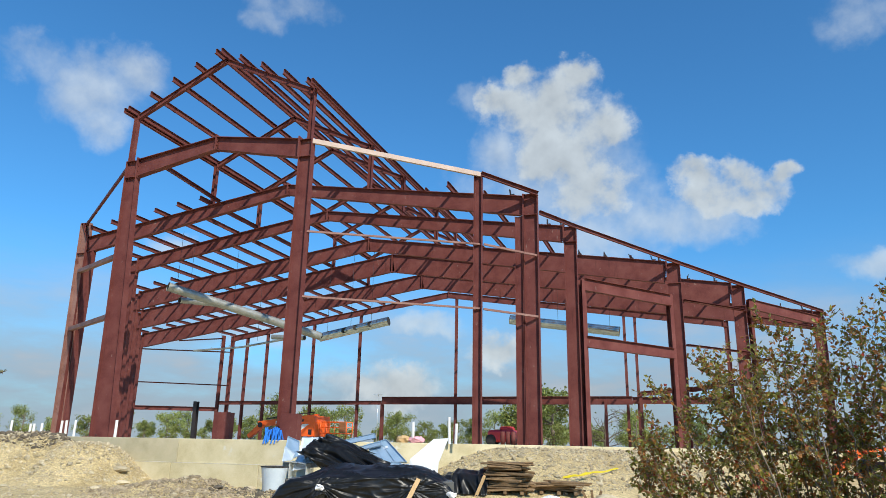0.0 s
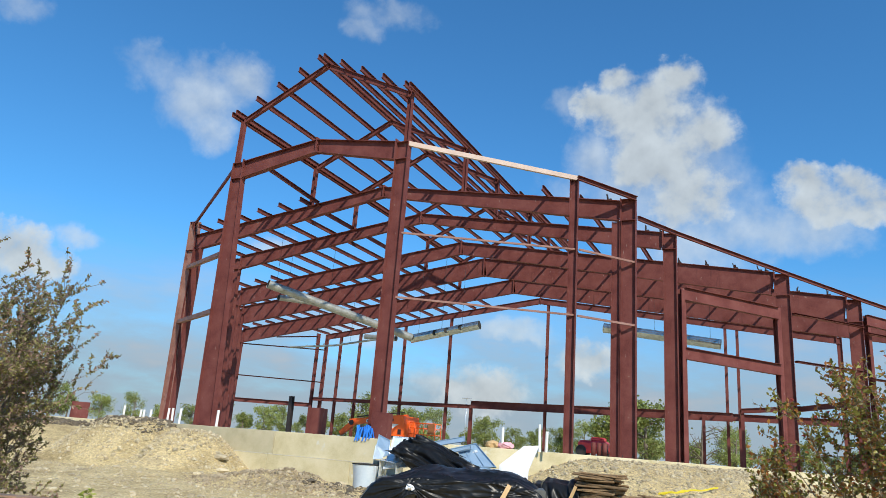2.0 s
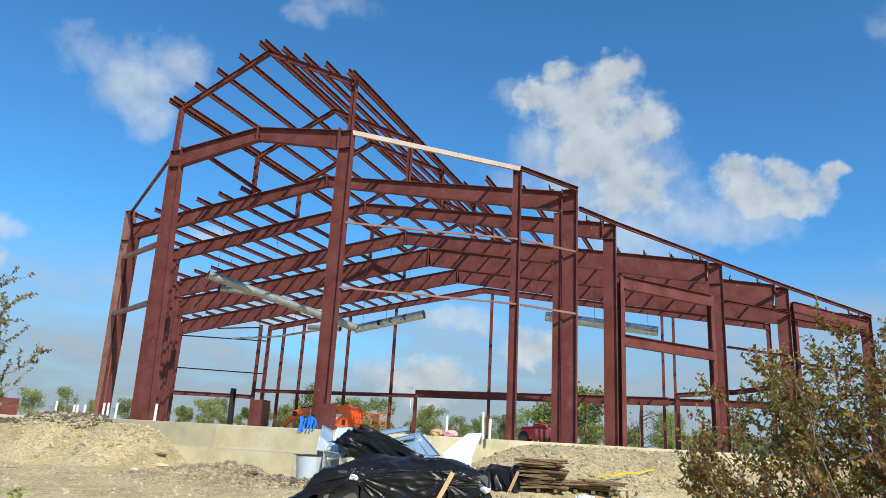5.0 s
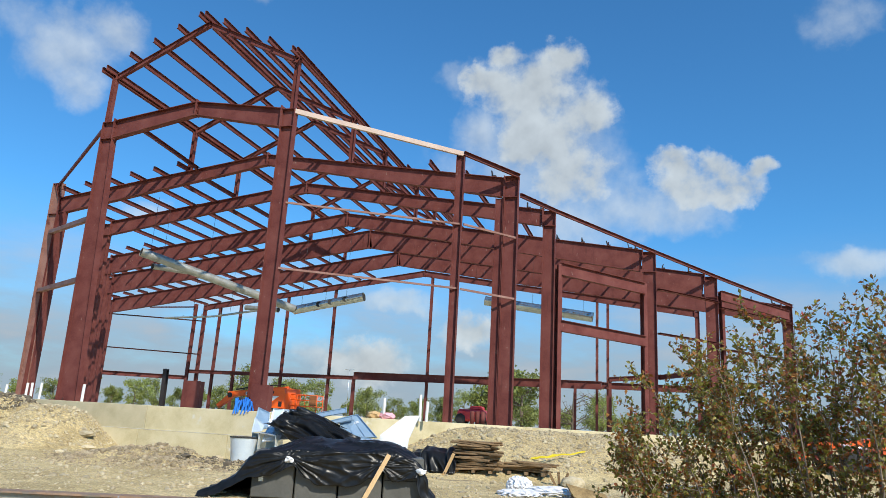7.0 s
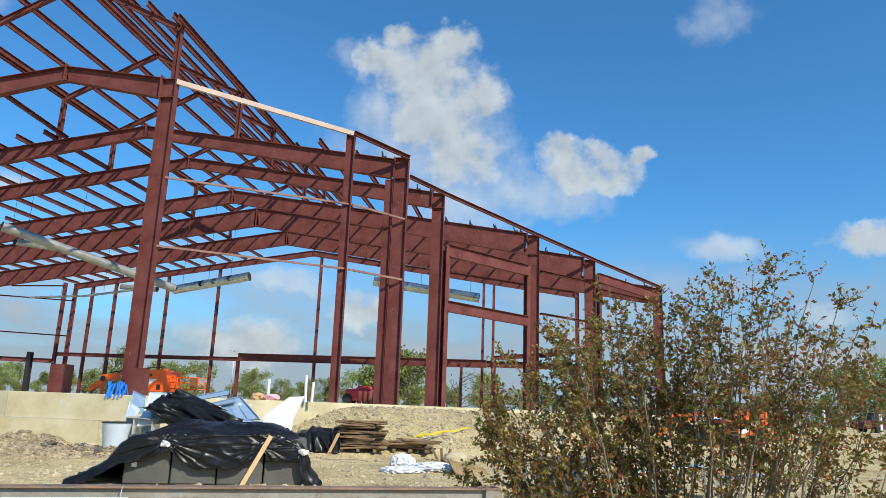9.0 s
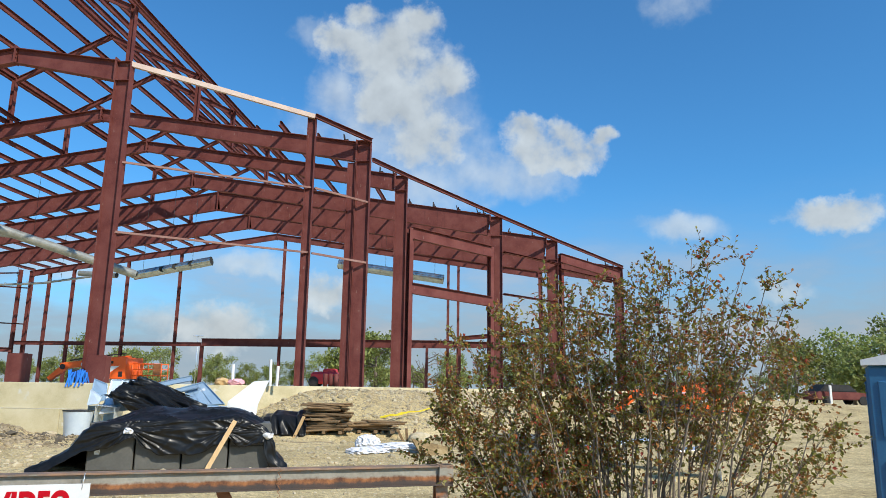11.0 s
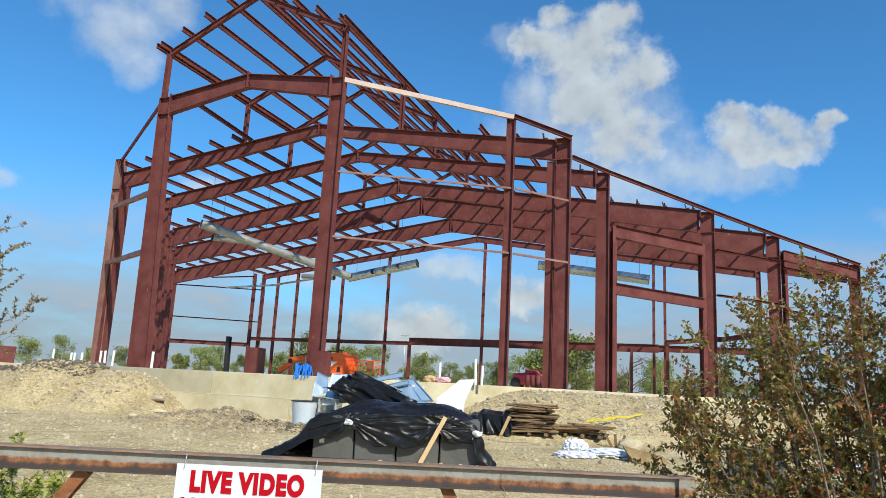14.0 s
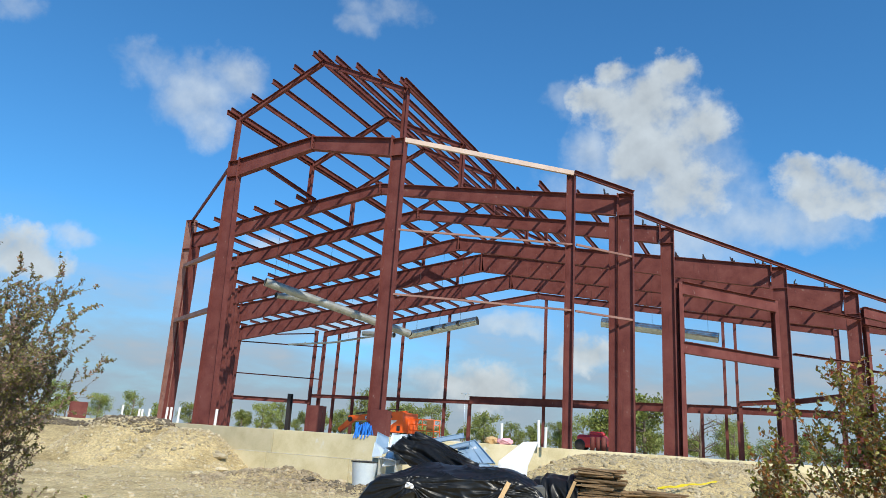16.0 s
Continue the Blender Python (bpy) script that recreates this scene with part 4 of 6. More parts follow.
def boom_lift(m):
    lift = thing("boom_lift", "orange boom lift parked with its arm lowered", "boom lift", "site machines")
    for x in (-1.4, 1.4):
        for y in (-0.9, 0.9):
            wheel(lift, (x, y, 0.42), 0.42, 0.34)
    bm = bm_new()
    box(bm, (0, 0, 0.55), (3.2, 1.3, 0.35), bevel=0.05)
    part("chassis", bm, M_STEEL_DARK, lift)
    bm = bm_new()
    prism(bm, [(-0.4, -1.1, 0.3), (1.9, -1.1, 0.3), (1.95, -1.1, 1.15), (1.9, -1.1, 1.5), (1.25, -1.1, 1.5), (0.75, -1.1, 1.2), (0.0, -1.1, 0.85)], (0, 2.2, 0))
    part("turret", bm, M_ORANGE, lift)
    bm = bm_new()
    prism(bm, [(0.1, -1.115, 0.4), (0.6, -1.115, 0.4), (1.55, -1.115, 1.0), (1.05, -1.115, 1.0)], (0, 0.012, 0))
    part("stripe", bm, M_WHITE, lift, "white slanting stripe")
    bm = bm_new()
    bar(bm, (1.6, 0, 1.62), (-2.9, 0, 1.16), 0.34, 0.4, 0.34, kind="box")
    part("boom", bm, M_ORANGE, lift)
    bm = bm_new()
    bar(bm, (-2.6, 0, 1.2), (-3.7, 0, 0.35), 0.3, 0.36, 0.26, kind="box")
    part("jib", bm, M_ORANGE, lift)
    bm = bm_new()
    tube(bm, [(-2.7, -0.25, 0.95), (-2.7, 0.25, 0.95)], 0.16, 14)
    part("pivot_pin", bm, M_STEEL_DARK, lift)
    bm = bm_new()
    box(bm, (-1.2, -0.18, 1.1), (0.6, 0.02, 0.18))
    part("decal", bm, M_WHITE, lift, "white decal with unreadable marks")
    for k in range(3):
        bm = bm_new()
        box(bm, (-1.38 + 0.18 * k, -0.195, 1.1), (0.1, 0.012, 0.1))
        part("decal_mark", bm, M_STEEL_DARK, lift)
    for k, (x, z, w, h) in enumerate(((-0.1, 0.5, 0.25, 0.2), (1.65, 0.55, 0.25, 0.3), (0.62, 0.98, 0.5, 0.16), (1.0, 1.2, 0.3, 0.14))):
        bm = bm_new()
        box(bm, (x, -1.115, z), (w, 0.012, h), bevel=0.004)
        part("vent_panel", bm, M_STEEL_DARK, lift)
    bm = bm_new()
    tube(bm, [(1.5, -0.3, 1.72), (0.4, -0.32, 1.62), (-0.9, -0.32, 1.5), (-2.2, -0.3, 1.3)], 0.035, 8)
    part("hose", bm, M_BLACK, lift)
    bm = bm_new()
    tube(bm, [(0.6, -0.3, 1.05), (-1.3, -0.28, 1.08)], 0.07, 10)
    part("lift_cylinder", bm, M_GALV, lift)
    # basket
    for x in (2.05, 3.95):
        for y in (-0.45, 0.45):
            bm = bm_new()
            tube(bm, [(x, y, 0.1), (x, y, 1.15)], 0.03, 6)
            part("basket_post", bm, M_ORANGE, lift)
    for z in (0.15, 0.5, 0.85, 1.15):
        for y in (-0.45, 0.45):
            bm = bm_new()
            tube(bm, [(2.05, y, z), (3.95, y, z)], 0.028, 6)
            part("basket_rail", bm, M_ORANGE, lift)
    for x in (2.4, 2.75, 3.1, 3.45):
        bm = bm_new()
        tube(bm, [(x, -0.45, 0.1), (x, -0.45, 1.15)], 0.02, 6)
        part("basket_post", bm, M_ORANGE, lift)
    bm = bm_new()
    box(bm, (3.0, 0, 0.1), (1.95, 0.95, 0.06))
    part("basket_floor", bm, M_STEEL_DARK, lift)
    bm = bm_new()
    box(bm, (3.68, -0.5, 0.85), (0.5, 0.1, 0.6), bevel=0.03)
    part("control_box", bm, M_RUST, lift)
    lift.matrix_world = m
    return lift


boom_lift(pose(-6.55, 20.0, 0.0) @ Matrix.Diagonal((1.01, 1, 1.12, 1)))
far_lift = boom_lift(pose(27.8, 13.5, ground_z(27.8, 13.5), 0, 0, 25))

red = thing("red_tractor", "small red tractor seen between the columns", "tractor", "site machines")
bm = bm_new()
box(bm, (6.9, 24.2, 0.6), (1.9, 1.3, 0.8), bevel=0.15)
part("bonnet", bm, M_RED, red)
bm = bm_new()
box(bm, (7.2, 24.2, 1.08), (0.9, 0.9, 0.3), bevel=0.1)
part("engine_cover", bm, M_RED, red)
bm = bm_new()
box(bm, (6.8, 23.62, 0.72), (1.2, 0.03, 0.1))
part("stripe", bm, M_WHITE, red, "white side stripe")
for x in (6.2, 7.6):
    wheel(red, (x, 23.6, 0.35), 0.35, 0.25)
    wheel(red, (x, 24.8, 0.35), 0.35, 0.25)
for x in (7.4, 7.75, 8.1):
    bm = bm_new()
    tube(bm, [(x, 22, -0.02), (x, 22, 0.42), (x, 22, 0.86)], [0.14, 0.15, 0.14], 14)
    tagged(part("steel_drum", bm, M_STEEL), "dark red steel drum standing on the slab", "drum", "drums")
# bits on the slab's edge
for k, (x, z, mat, lab) in enumerate(((8.15, 0.12, M_LUMBER, "small heap of yellow wood offcuts"), (8.65, 0.1, M_PINK, "crumpled pink insulation scrap"))):
    bm = bm_new()
    bmesh.ops.create_icosphere(bm, subdivisions=3, radius=0.22, matrix=Matrix.Translation((x, 2.6, z)) @ Matrix.Diagonal((1.4, 1, 0.6, 1)))
    for v in bm.verts:
        v.co += Vector((noise.noise(v.co * 9), noise.noise(v.co * 9 + Vector((5, 0, 0))), noise.noise(v.co * 9 + Vector((0, 7, 0))))) * 0.1
    tagged(part("scrap_heap", bm, mat), lab, "scrap", "scraps")

# ---------- boxes under black sheeting ----------
PU, PV = Vector((0.941, 0.339, 0)).normalized(), Vector((-0.339, 0.941, 0)).normalized()
PO = Vector((10.63, -10.18, 0))


def pl(u, v, z):
    return PO + PU * u + PV * v + Vector((0, 0, z))


def interp(x, table):
    return float(np.interp(x, [a for a, _ in table], [b for _, b in table]))


edges = [-0.08, 0.80, 1.69, 2.6, 3.45]
for k in range(4):
    u0, u1 = edges[k] + 0.015, edges[k + 1] - 0.015
    bx = thing("storage_box", "dark grey steel box half covered by black sheeting", "box", "dark boxes")
    mm = Matrix.Translation(pl((u0 + u1) / 2, 0.5, -1.72 + 0.46)) @ Matrix(((PU.x, PV.x, 0, 0), (PU.y, PV.y, 0, 0), (0, 0, 1, 0), (0, 0, 0, 1)))
    bm = bm_new()
    box(bm, (0, 0, 0), (u1 - u0, 0.95, 0.92), mm, 0.02)
    part("body", bm, M_BOX, bx)
    if k in (0, 2):
        bm = bm_new()
        box(bm, (-0.24 if k == 0 else -0.2, -0.48, -0.08), (0.1, 0.012, 0.13), mm, 0.003)
        part("paper_tag", bm, M_WHITE if k else M_GALV, bx, "small pale paper tag")
    if k == 3:
        bm = bm_new()
        box(bm, (0, -0.482, 0.0), (u1 - u0 - 0.02, 0.012, 0.015), mm)
        part("lid_seam", bm, M_BLACK, bx)

LOW = [(-1.1, -1.76), (-0.73, -1.68), (-0.39, -1.5), (-0.09, -1.34), (0.32, -1.27), (0.77, -1.05), (1.04, -1.32), (1.4, -1.42), (2.0, -1.4), (2.39, -1.23), (2.56, -1.06), (2.81, -1.28), (3.28, -1.18), (3.4, -1.68), (3.8, -1.72)]
TOP = [(-1.1, -1.70), (-0.73, -1.55), (-0.39, -1.32), (-0.17, -1.0), (0.04, -0.86), (0.51, -0.78), (0.8, -0.75), (2.41, -0.72), (2.89, -0.74), (3.25, -0.84), (3.44, -1.02), (3.57, -1.43), (3.8, -1.69)]


def creases(u, z, anchors):
    """Long pleats that run out from the points where the sheet is gathered."""
    h = 0.0
    for au, az, reach, n in anchors:
        r = math.hypot(u - au, (z - az) * 1.2) + 0.02
        th = math.atan2(z - az, u - au)
        swirl = th * n * 0.36 + 0.5 * noise.noise((u * 0.9, z * 0.9, au))
        wave = 1 - min(1, abs(noise.noise((swirl, r * 0.35, au * 3))) * 2.6)
        h += (wave - 0.45) * 0.06 * min(1, r * 2.2) * math.exp(-r / reach)
    return h


def folds(u, v, k):
    a = noise.noise((u * 0.8 + v * 0.5, v * 1.3 - u * 0.25, k))
    b = noise.noise((u * 1.5 - v * 0.8, v * 2.6 + u * 0.4, k + 3))
    return max(0, 1 - abs(a) * 4) ** 2 * 0.06 + max(0, 1 - abs(b) * 5) ** 2 * 0.028


def sheet(name, rows, cols, place, label):
    bm = bm_new()
    g = [[bm.verts.new(place(i / (cols - 1), j / (rows - 1))) for i in range(cols)] for j in range(rows)]
    for j in range(rows - 1):
        for i in range(cols - 1):
            bm.faces.new((g[j][i], g[j][i + 1], g[j + 1][i + 1], g[j + 1][i])).smooth = True
    ob = part(name, bm, M_PLASTIC)
    so = ob.modifiers.new("thickness", "SOLIDIFY")
    so.thickness = 0.006
    return tagged(ob, label, "plastic sheet", "plastic sheets")


def main_sheet(a, b):
    u = -1.1 + 4.9 * a
    lo, hi = interp(u, LOW) + 0.05 * noise.noise((u * 5, 0, 1)), interp(u, TOP)
    if b < 0.4:
        t = b / 0.4
        z = lo + (hi - lo) * t
        v = -0.08 - 0.07 * (1 - t) - creases(u, z, ((0.68, -0.9, 0.9, 17), (3.34, -0.95, 0.6, 15), (2.55, -0.95, 0.4, 11))) * 1.7 - folds(u, z, 2) * 0.5
        u += 0.05 * noise.noise((u * 3, z * 4, 8))
        return pl(u, v, z)
    t = (b - 0.4) / 0.6
    v = -0.06 + 2.0 * t
    crest = 0.24 * math.sin(min(1, t * 1.5) * math.pi * 0.6) * smooth(0.1, 0.9, u) * smooth(3.6, 2.7, u) * (0.8 + 0.5 * noise.noise((u * 1.1, t * 2, 5)))
    z = hi + crest + folds(u, v, 6) + creases(u, v, ((0.68, -0.1, 0.5, 9), (3.3, -0.1, 0.4, 9))) * 0.6
    z -= smooth(0.75, 1.0, t) * (z + 1.74)
    return pl(u, v, z)


sheet("plastic_sheet", 76, 190, main_sheet, "wrinkled black plastic sheeting draped over dark boxes")


def heap_sheet(a, b):
    x = 6.6 + 3.0 * a
    top = interp(x, [(6.6, -0.35), (6.75, -0.1), (6.95, 0.08), (7.3, 0.15), (7.8, -0.02), (8.4, -0.23), (9.2, -0.5), (9.6, -0.72)])
    low = interp(x, [(6.6, -0.4), (6.9, -0.42), (7.2, -0.6), (7.6, -0.85), (8.6, -0.95), (9.6, -0.95)])
    y = -2.95 + 1.7 * b
    prof = math.sin(min(1, b * 1.5) * math.pi / 2)
    z = low + (top - low) * prof - 0.5 * max(0, b - 0.72)
    along = (z + 0.36 * x) * 5.5 + 0.5 * noise.noise((x * 0.8, z * 1.5, 2))
    f = (1 - min(1, abs(noise.noise((along * 1.25, x * 0.45, 1))) * 2.6) - 0.4) * 0.2 * (0.4 + 0.6 * smooth(6.6, 7.3, x))
    f += (1 - min(1, abs(noise.noise((x * 3.2, z * 3.2, 5))) * 2.4)) * 0.05 * smooth(7.9, 7.2, x)
    return Vector((x, y - f, z + f * 0.6))


sheet("plastic_sheet", 56, 110, heap_sheet, "gathered black plastic sheeting over stacked sheet metal")


def low_sheet(a, b):
    x = 10.6 + 1.75 * a
    y = -0.7 + 1.3 * b
    rise = min(1.0, b * 2.6)
    z = ground_z(x, y) + 0.05 + 0.5 * math.sin(rise * math.pi / 2) * (0.8 + 0.2 * math.sin(a * math.pi)) - 0.3 * smooth(0.7, 1.0, b)
    hang = (1 - min(1, abs(noise.noise((x * 3.4 + z * 1.6, z * 0.8, 9))) * 2.4) - 0.35) * 0.17
    return Vector((x, y - hang * smooth(0.75, 0.2, b), z + hang * 0.5 * smooth(0.2, 0.6, b)))


sheet("plastic_sheet", 44, 80, low_sheet, "low bundle wrapped in black plastic sheeting")

# lumber leaning on the sheeting, and rags that weigh it down
bm = bm_new()
bar(bm, pl(2.2, -0.42, -1.72), pl(2.7, -0.2, -0.74), 0.09, 0.04, 0.04, up=-PV, kind="box")
tagged(part("plank", bm, M_LUMBER), "fresh yellow lumber plank leaning on the sheeting", "plank")
for u, z, s in ((0.68, -0.94, 0.085), (3.36, -1.05, 0.085)):
    bm = bm_new()
    bmesh.ops.create_icosphere(bm, subdivisions=3, radius=s, matrix=Matrix.Translation(pl(u, -0.16, z)) @ Matrix.Diagonal((1.2, 0.8, 0.7, 1)))
    for v in bm.verts:
        v.co += Vector((noise.noise(v.co * 14), noise.noise(v.co * 14 + Vector((5, 0, 0))), noise.noise(v.co * 14 + Vector((0, 7, 0))))) * 0.05
    tagged(part("rag", bm, M_BAG), "crumpled off-white rag tucked into the sheeting", "rag", "rags")

# ---------- sheet metal stacked before the wall ----------


def bent_sheet(name, pts, vec, mat, label, category, group="sheet metal"):
    """A thin folded sheet: an open outline pushed along vec, with thickness."""
    bm = bm_new()
    a = [bm.verts.new(p) for p in pts]
    b = [bm.verts.new(Vector(p) + Vector(vec)) for p in pts]
    for i in range(len(pts) - 1):
        bm.faces.new((a[i], a[i + 1], b[i + 1], b[i]))
    ob = part(name, bm, mat)
    ob.modifiers.new("thickness", "SOLIDIFY").thickness = 0.012
    return tagged(ob, label, category, group)


GAL = "bent galvanised duct sheet stacked before the wall"
bent_sheet("duct_section", [(5.9, -2.45, -1.7), (5.9, -2.45, -0.7), (6.5, -2.55, -0.7), (6.5, -2.55, -1.7)], (0.2, 0.7, 0), M_SHEET, GAL, "sheet metal")
bent_sheet("duct_section", [(6.37, -2.85, -1.7), (6.37, -2.85, -0.67), (7.02, -2.9, -0.72), (7.02, -2.9, -1.7)], (0.0, 0.5, 0.05), M_GALV, GAL, "sheet metal")
bk = thing("duct_collar", "flared galvanised duct collar with a black rim", "duct collar")
bm = bm_new()
tube(bm, [(5.92, -2.95, -1.72), (5.92, -2.95, -1.17), (5.92, -2.95, -0.84)], [0.33, 0.38, 0.43], 18, False)
part("cone", bm, M_GALV_BRIGHT, bk)
bm = bm_new()
tube(bm, [(5.92, -2.95, -0.85), (5.92, -2.95, -0.82)], 0.445, 18)
part("rim", bm, M_BLACK, bk)
PAN = "blue-grey coated sheet metal panel stacked before the wall"


def panel(pts, label, rim=0.07, tag=None, seams=1, mat=None):
    """A flat folded panel through four corners, with a turned rim, standing seams and perhaps a tag."""
    mat = mat or M_SHEET
    a, b, c, d = [Vector(p) for p in pts]
    n = (b - a).cross(d - a).normalized()
    if n.y > 0:
        n = -n
    bm = bm_new()
    prism(bm, [a, b, c, d], n * -0.012)
    pan = tagged(part("metal_panel", bm, mat), label, "sheet metal", "sheet metal")
    for p, q in ((a, b), (b, c), (c, d), (d, a)):
        bm = bm_new()
        bar(bm, p + n * rim, q + n * rim, 0.014, rim, rim, up=n, kind="box")
        part("turned_rim", bm, mat, pan)
    for k in range(seams):
        t = (k + 1) / (seams + 1)
        bm = bm_new()
        bar(bm, a.lerp(b, t) + n * 0.03, d.lerp(c, t) + n * 0.03, 0.03, 0.03, 0.03, up=n, kind="box")
        part("standing_seam", bm, mat, pan)
    if tag:
        u, v, w = tag
        o = a.lerp(b, u).lerp(d.lerp(c, u), v) + n * 0.012
        ex, ey = (b - a).normalized() * w, (d - a).normalized() * w * 0.75
        bm = bm_new()
        prism(bm, [o, o + ex, o + ex + ey, o + ey], n * 0.003)
        part("paper_tag", bm, M_WHITE, pan, "white paper tag")
    return pan


FIT = "folded galvanised duct fitting on top of the pile"
panel([(5.95, -2.3, 0.13), (6.38, -2.3, -0.03), (6.46, -2.42, -0.5), (5.92, -2.45, -0.69)], FIT, 0.03, None, 0)
panel([(6.42, -2.15, 0.1), (7.1, -2.05, 0.09), (6.78, -2.3, -0.38), (6.46, -2.42, -0.55)], FIT, 0.03, None, 1, M_GALV_BRIGHT)
panel([(6.46, -2.45, -0.5), (6.82, -2.35, -0.36), (7.4, -2.55, -0.8), (6.5, -2.8, -0.95)], FIT, 0.03, None, 1, M_GALV)
panel([(5.99, -2.52, -0.2), (6.36, -2.52, -0.42), (6.32, -2.58, -0.62), (5.96, -2.58, -0.67)], FIT, 0.015, None, 0, M_GALV_BRIGHT)
panel([(8.42, -1.35, -0.12), (9.06, -1.25, 0.06), (10.0, -1.75, -0.62), (8.95, -1.95, -0.68)], PAN, 0.05, (0.62, 0.25, 0.16), 2)
panel([(7.42, -1.3, 0.0), (8.63, -1.25, 0.27), (8.7, -1.35, 0.12), (7.55, -1.4, -0.13)], "narrow blue-grey sheet metal strip stacked before the wall", 0.03, None, 0)
panel([(8.15, -1.45, -0.2), (8.95, -1.4, 0.0), (9.02, -1.55, -0.12), (8.3, -1.62, -0.3)], "narrow blue-grey sheet metal strip stacked before the wall", 0.04, None, 0)
panel([(8.6, -2.1, -0.62), (9.9, -2.0, -0.66), (10.05, -2.3, -0.86), (8.6, -2.45, -0.84)], PAN, 0.04, None, 1)
panel([(6.98, -1.7, 0.05), (7.5, -1.6, 0.1), (7.6, -1.75, -0.35), (7.0, -1.85, -0.4)], PAN, 0.04, None, 0)
crate = thing("duct_crate", "stack of duct sections under the trays", "duct stack")
for k in range(3):
    bm = bm_new()
    box(bm, (8.9 + 0.1 * k, -1.2 + 0.1 * k, -1.45 + 0.31 * k), (1.7, 0.9, 0.29), bevel=0.02)
    part("duct_section", bm, M_SHEET, crate)
bm = bm_new()
prism(bm, [(10.27, -2.4, -1.66), (10.32, -2.35, -0.51), (10.94, -1.9, 0.11), (11.37, -1.75, 0.15), (11.17, -2.1, -0.59), (11.12, -2.3, -1.66)], (0.012, 0.03, 0))
tagged(part("white_board", bm, M_WHITE), "white insulation board leaning on stacked metal", "board")
member("prop_post", (10.85, -1.75, -1.7), (10.95, -1.78, -0.05), 0.08, 0.08, (0, -1, 0), "timber prop behind a leaning board", "prop", M_WOOD, "box")

# ---------- timber stacks ----------


def timber_stack(x0, x1, y, n_rows, depth, jitter, label):
    st = thing("timber_stack", label, "timber stack", "timber stacks")
    z = ground_z((x0 + x1) / 2, y) - 0.03
    for xb in (x0 + 0.25, (x0 + x1) / 2, x1 - 0.25):
        bm = bm_new()
        box(bm, (xb, y, z + 0.06), (0.1, depth, 0.1), bevel=0.006)
        part("bearer", bm, M_WOOD, st)
    for r in range(n_rows):
        zz = z + 0.15 + r * 0.062
        k = int(depth / 0.17)
        for i in range(k):
            if rng.random() < 0.14:
                continue
            l = (x1 - x0) * rng.uniform(0.5, 1.08)
            cx = (x0 + x1) / 2 + rng.uniform(-jitter, jitter)
            bm = bm_new()
            box(bm, (0, 0, 0), (l, 0.15, 0.05), pose(cx, y - depth / 2 + 0.085 + i * 0.17 + rng.uniform(-0.02, 0.02), zz, rng.uniform(-14, 14), rng.uniform(-4, 4), rng.uniform(-16, 16)), 0.006)
            part("plank", bm, M_WOOD, st)


timber_stack(12.1, 13.7, -0.1, 14, 0.8, 0.16, "stack of weathered brown formwork planks on bearers")
timber_stack(13.75, 15.35, 0.35, 5, 0.9, 0.3, "low loose heap of weathered brown planks")
bm = bm_new()
box(bm, (0, 0, 0), (0.1, 0.05, 0.75), pose(12.15, -0.75, ground_z(12.15, -0.75) + 0.33, 0, 24, 0), 0.006)
tagged(part("plank", bm, M_LUMBER), "short pale plank leaning on the wrapped bundle", "plank")

# yellow tape on the bank
bm = bm_new()
for strand in (0, 1):
    tape = []
    for k in range(26):
        t = k / 25
        x = 14.6 + (1.5 - 0.75 * strand) * t
        y = 0.6 + (3.4 - 2.1 * strand) * t + 0.12 * math.sin(t * 7 + strand)
        tape.append((x, y, max(ground_z(x, y) + 0.05, -1.0 + (0.24 - 0.1 * strand) * t) + 0.02 * math.sin(t * 15 + 2 * strand)))
    for p, q in zip(tape, tape[1:]):
        bar(bm, p, q, 0.012, 0.055, 0.055, up=(0, -0.6, 0.8), kind="box")
tagged(part("warning_tape", bm, M_YELLOW), "strip of yellow warning tape lying on the bank", "tape", "tapes")
bm = bm_new()
bar(bm, (0.85, -2.75, ground_z(0.85, -2.75) + 0.16), (1.3, -2.9, ground_z(1.3, -2.9) + 0.13), 0.1, 0.05, 0.03, kind="box")
tagged(part("warning_tape", bm, M_YELLOW), "scrap of yellow tape on the dirt", "tape", "tapes")


def crumple(name, c, size, amp, mat, label, category, sub=4, freq=3.0, seed=0.0):
    bm = bm_new()
    bmesh.ops.create_icosphere(bm, subdivisions=sub, radius=1.0)
    for v in bm.verts:
        n = v.co.copy()
        k = 1 + amp * (1 - 2.2 * abs(noise.noise(n * freq + Vector((seed, 0, 0))))) + amp * 0.5 * noise.noise(n * freq * 2.7 + Vector((0, seed, 0)))
        v.co = Vector((n.x * size[0] * k, n.y * size[1] * k, n.z * size[2] * k)) + Vector(c)
    for f in bm.faces:
        f.smooth = False
    return tagged(part(name, bm, mat), label, category, name + "s")


for x, y, s, k in ((15.2, -5.0, (0.5, 0.45, 0.10), 1), (16.0, -4.5, (0.62, 0.4, 0.13), 2), (15.0, -3.9, (0.3, 0.26, 0.24), 4)):
    crumple("plastic_bag", (x, y, ground_z(x, y) + s[2] * 0.5), s, 0.24, M_BAG, "crumpled white plastic sheet lying on the dirt", "plastic bag", 5, 2.5, k * 3.1)
crumple("boulder", (16.1, -0.6, ground_z(16.1, -0.6) + 0.1), (0.36, 0.3, 0.21), 0.12, M_STONE, "pale limestone boulder on the dirt", "boulder", 3, 1.5, 9)
bm = bm_new()
box(bm, (0, 0, 0), (1.1, 0.04, 0.75), pose(16.95, -4.9, ground_z(16.95, -4.9) + 0.1, -66, 12, 30), 0.004)
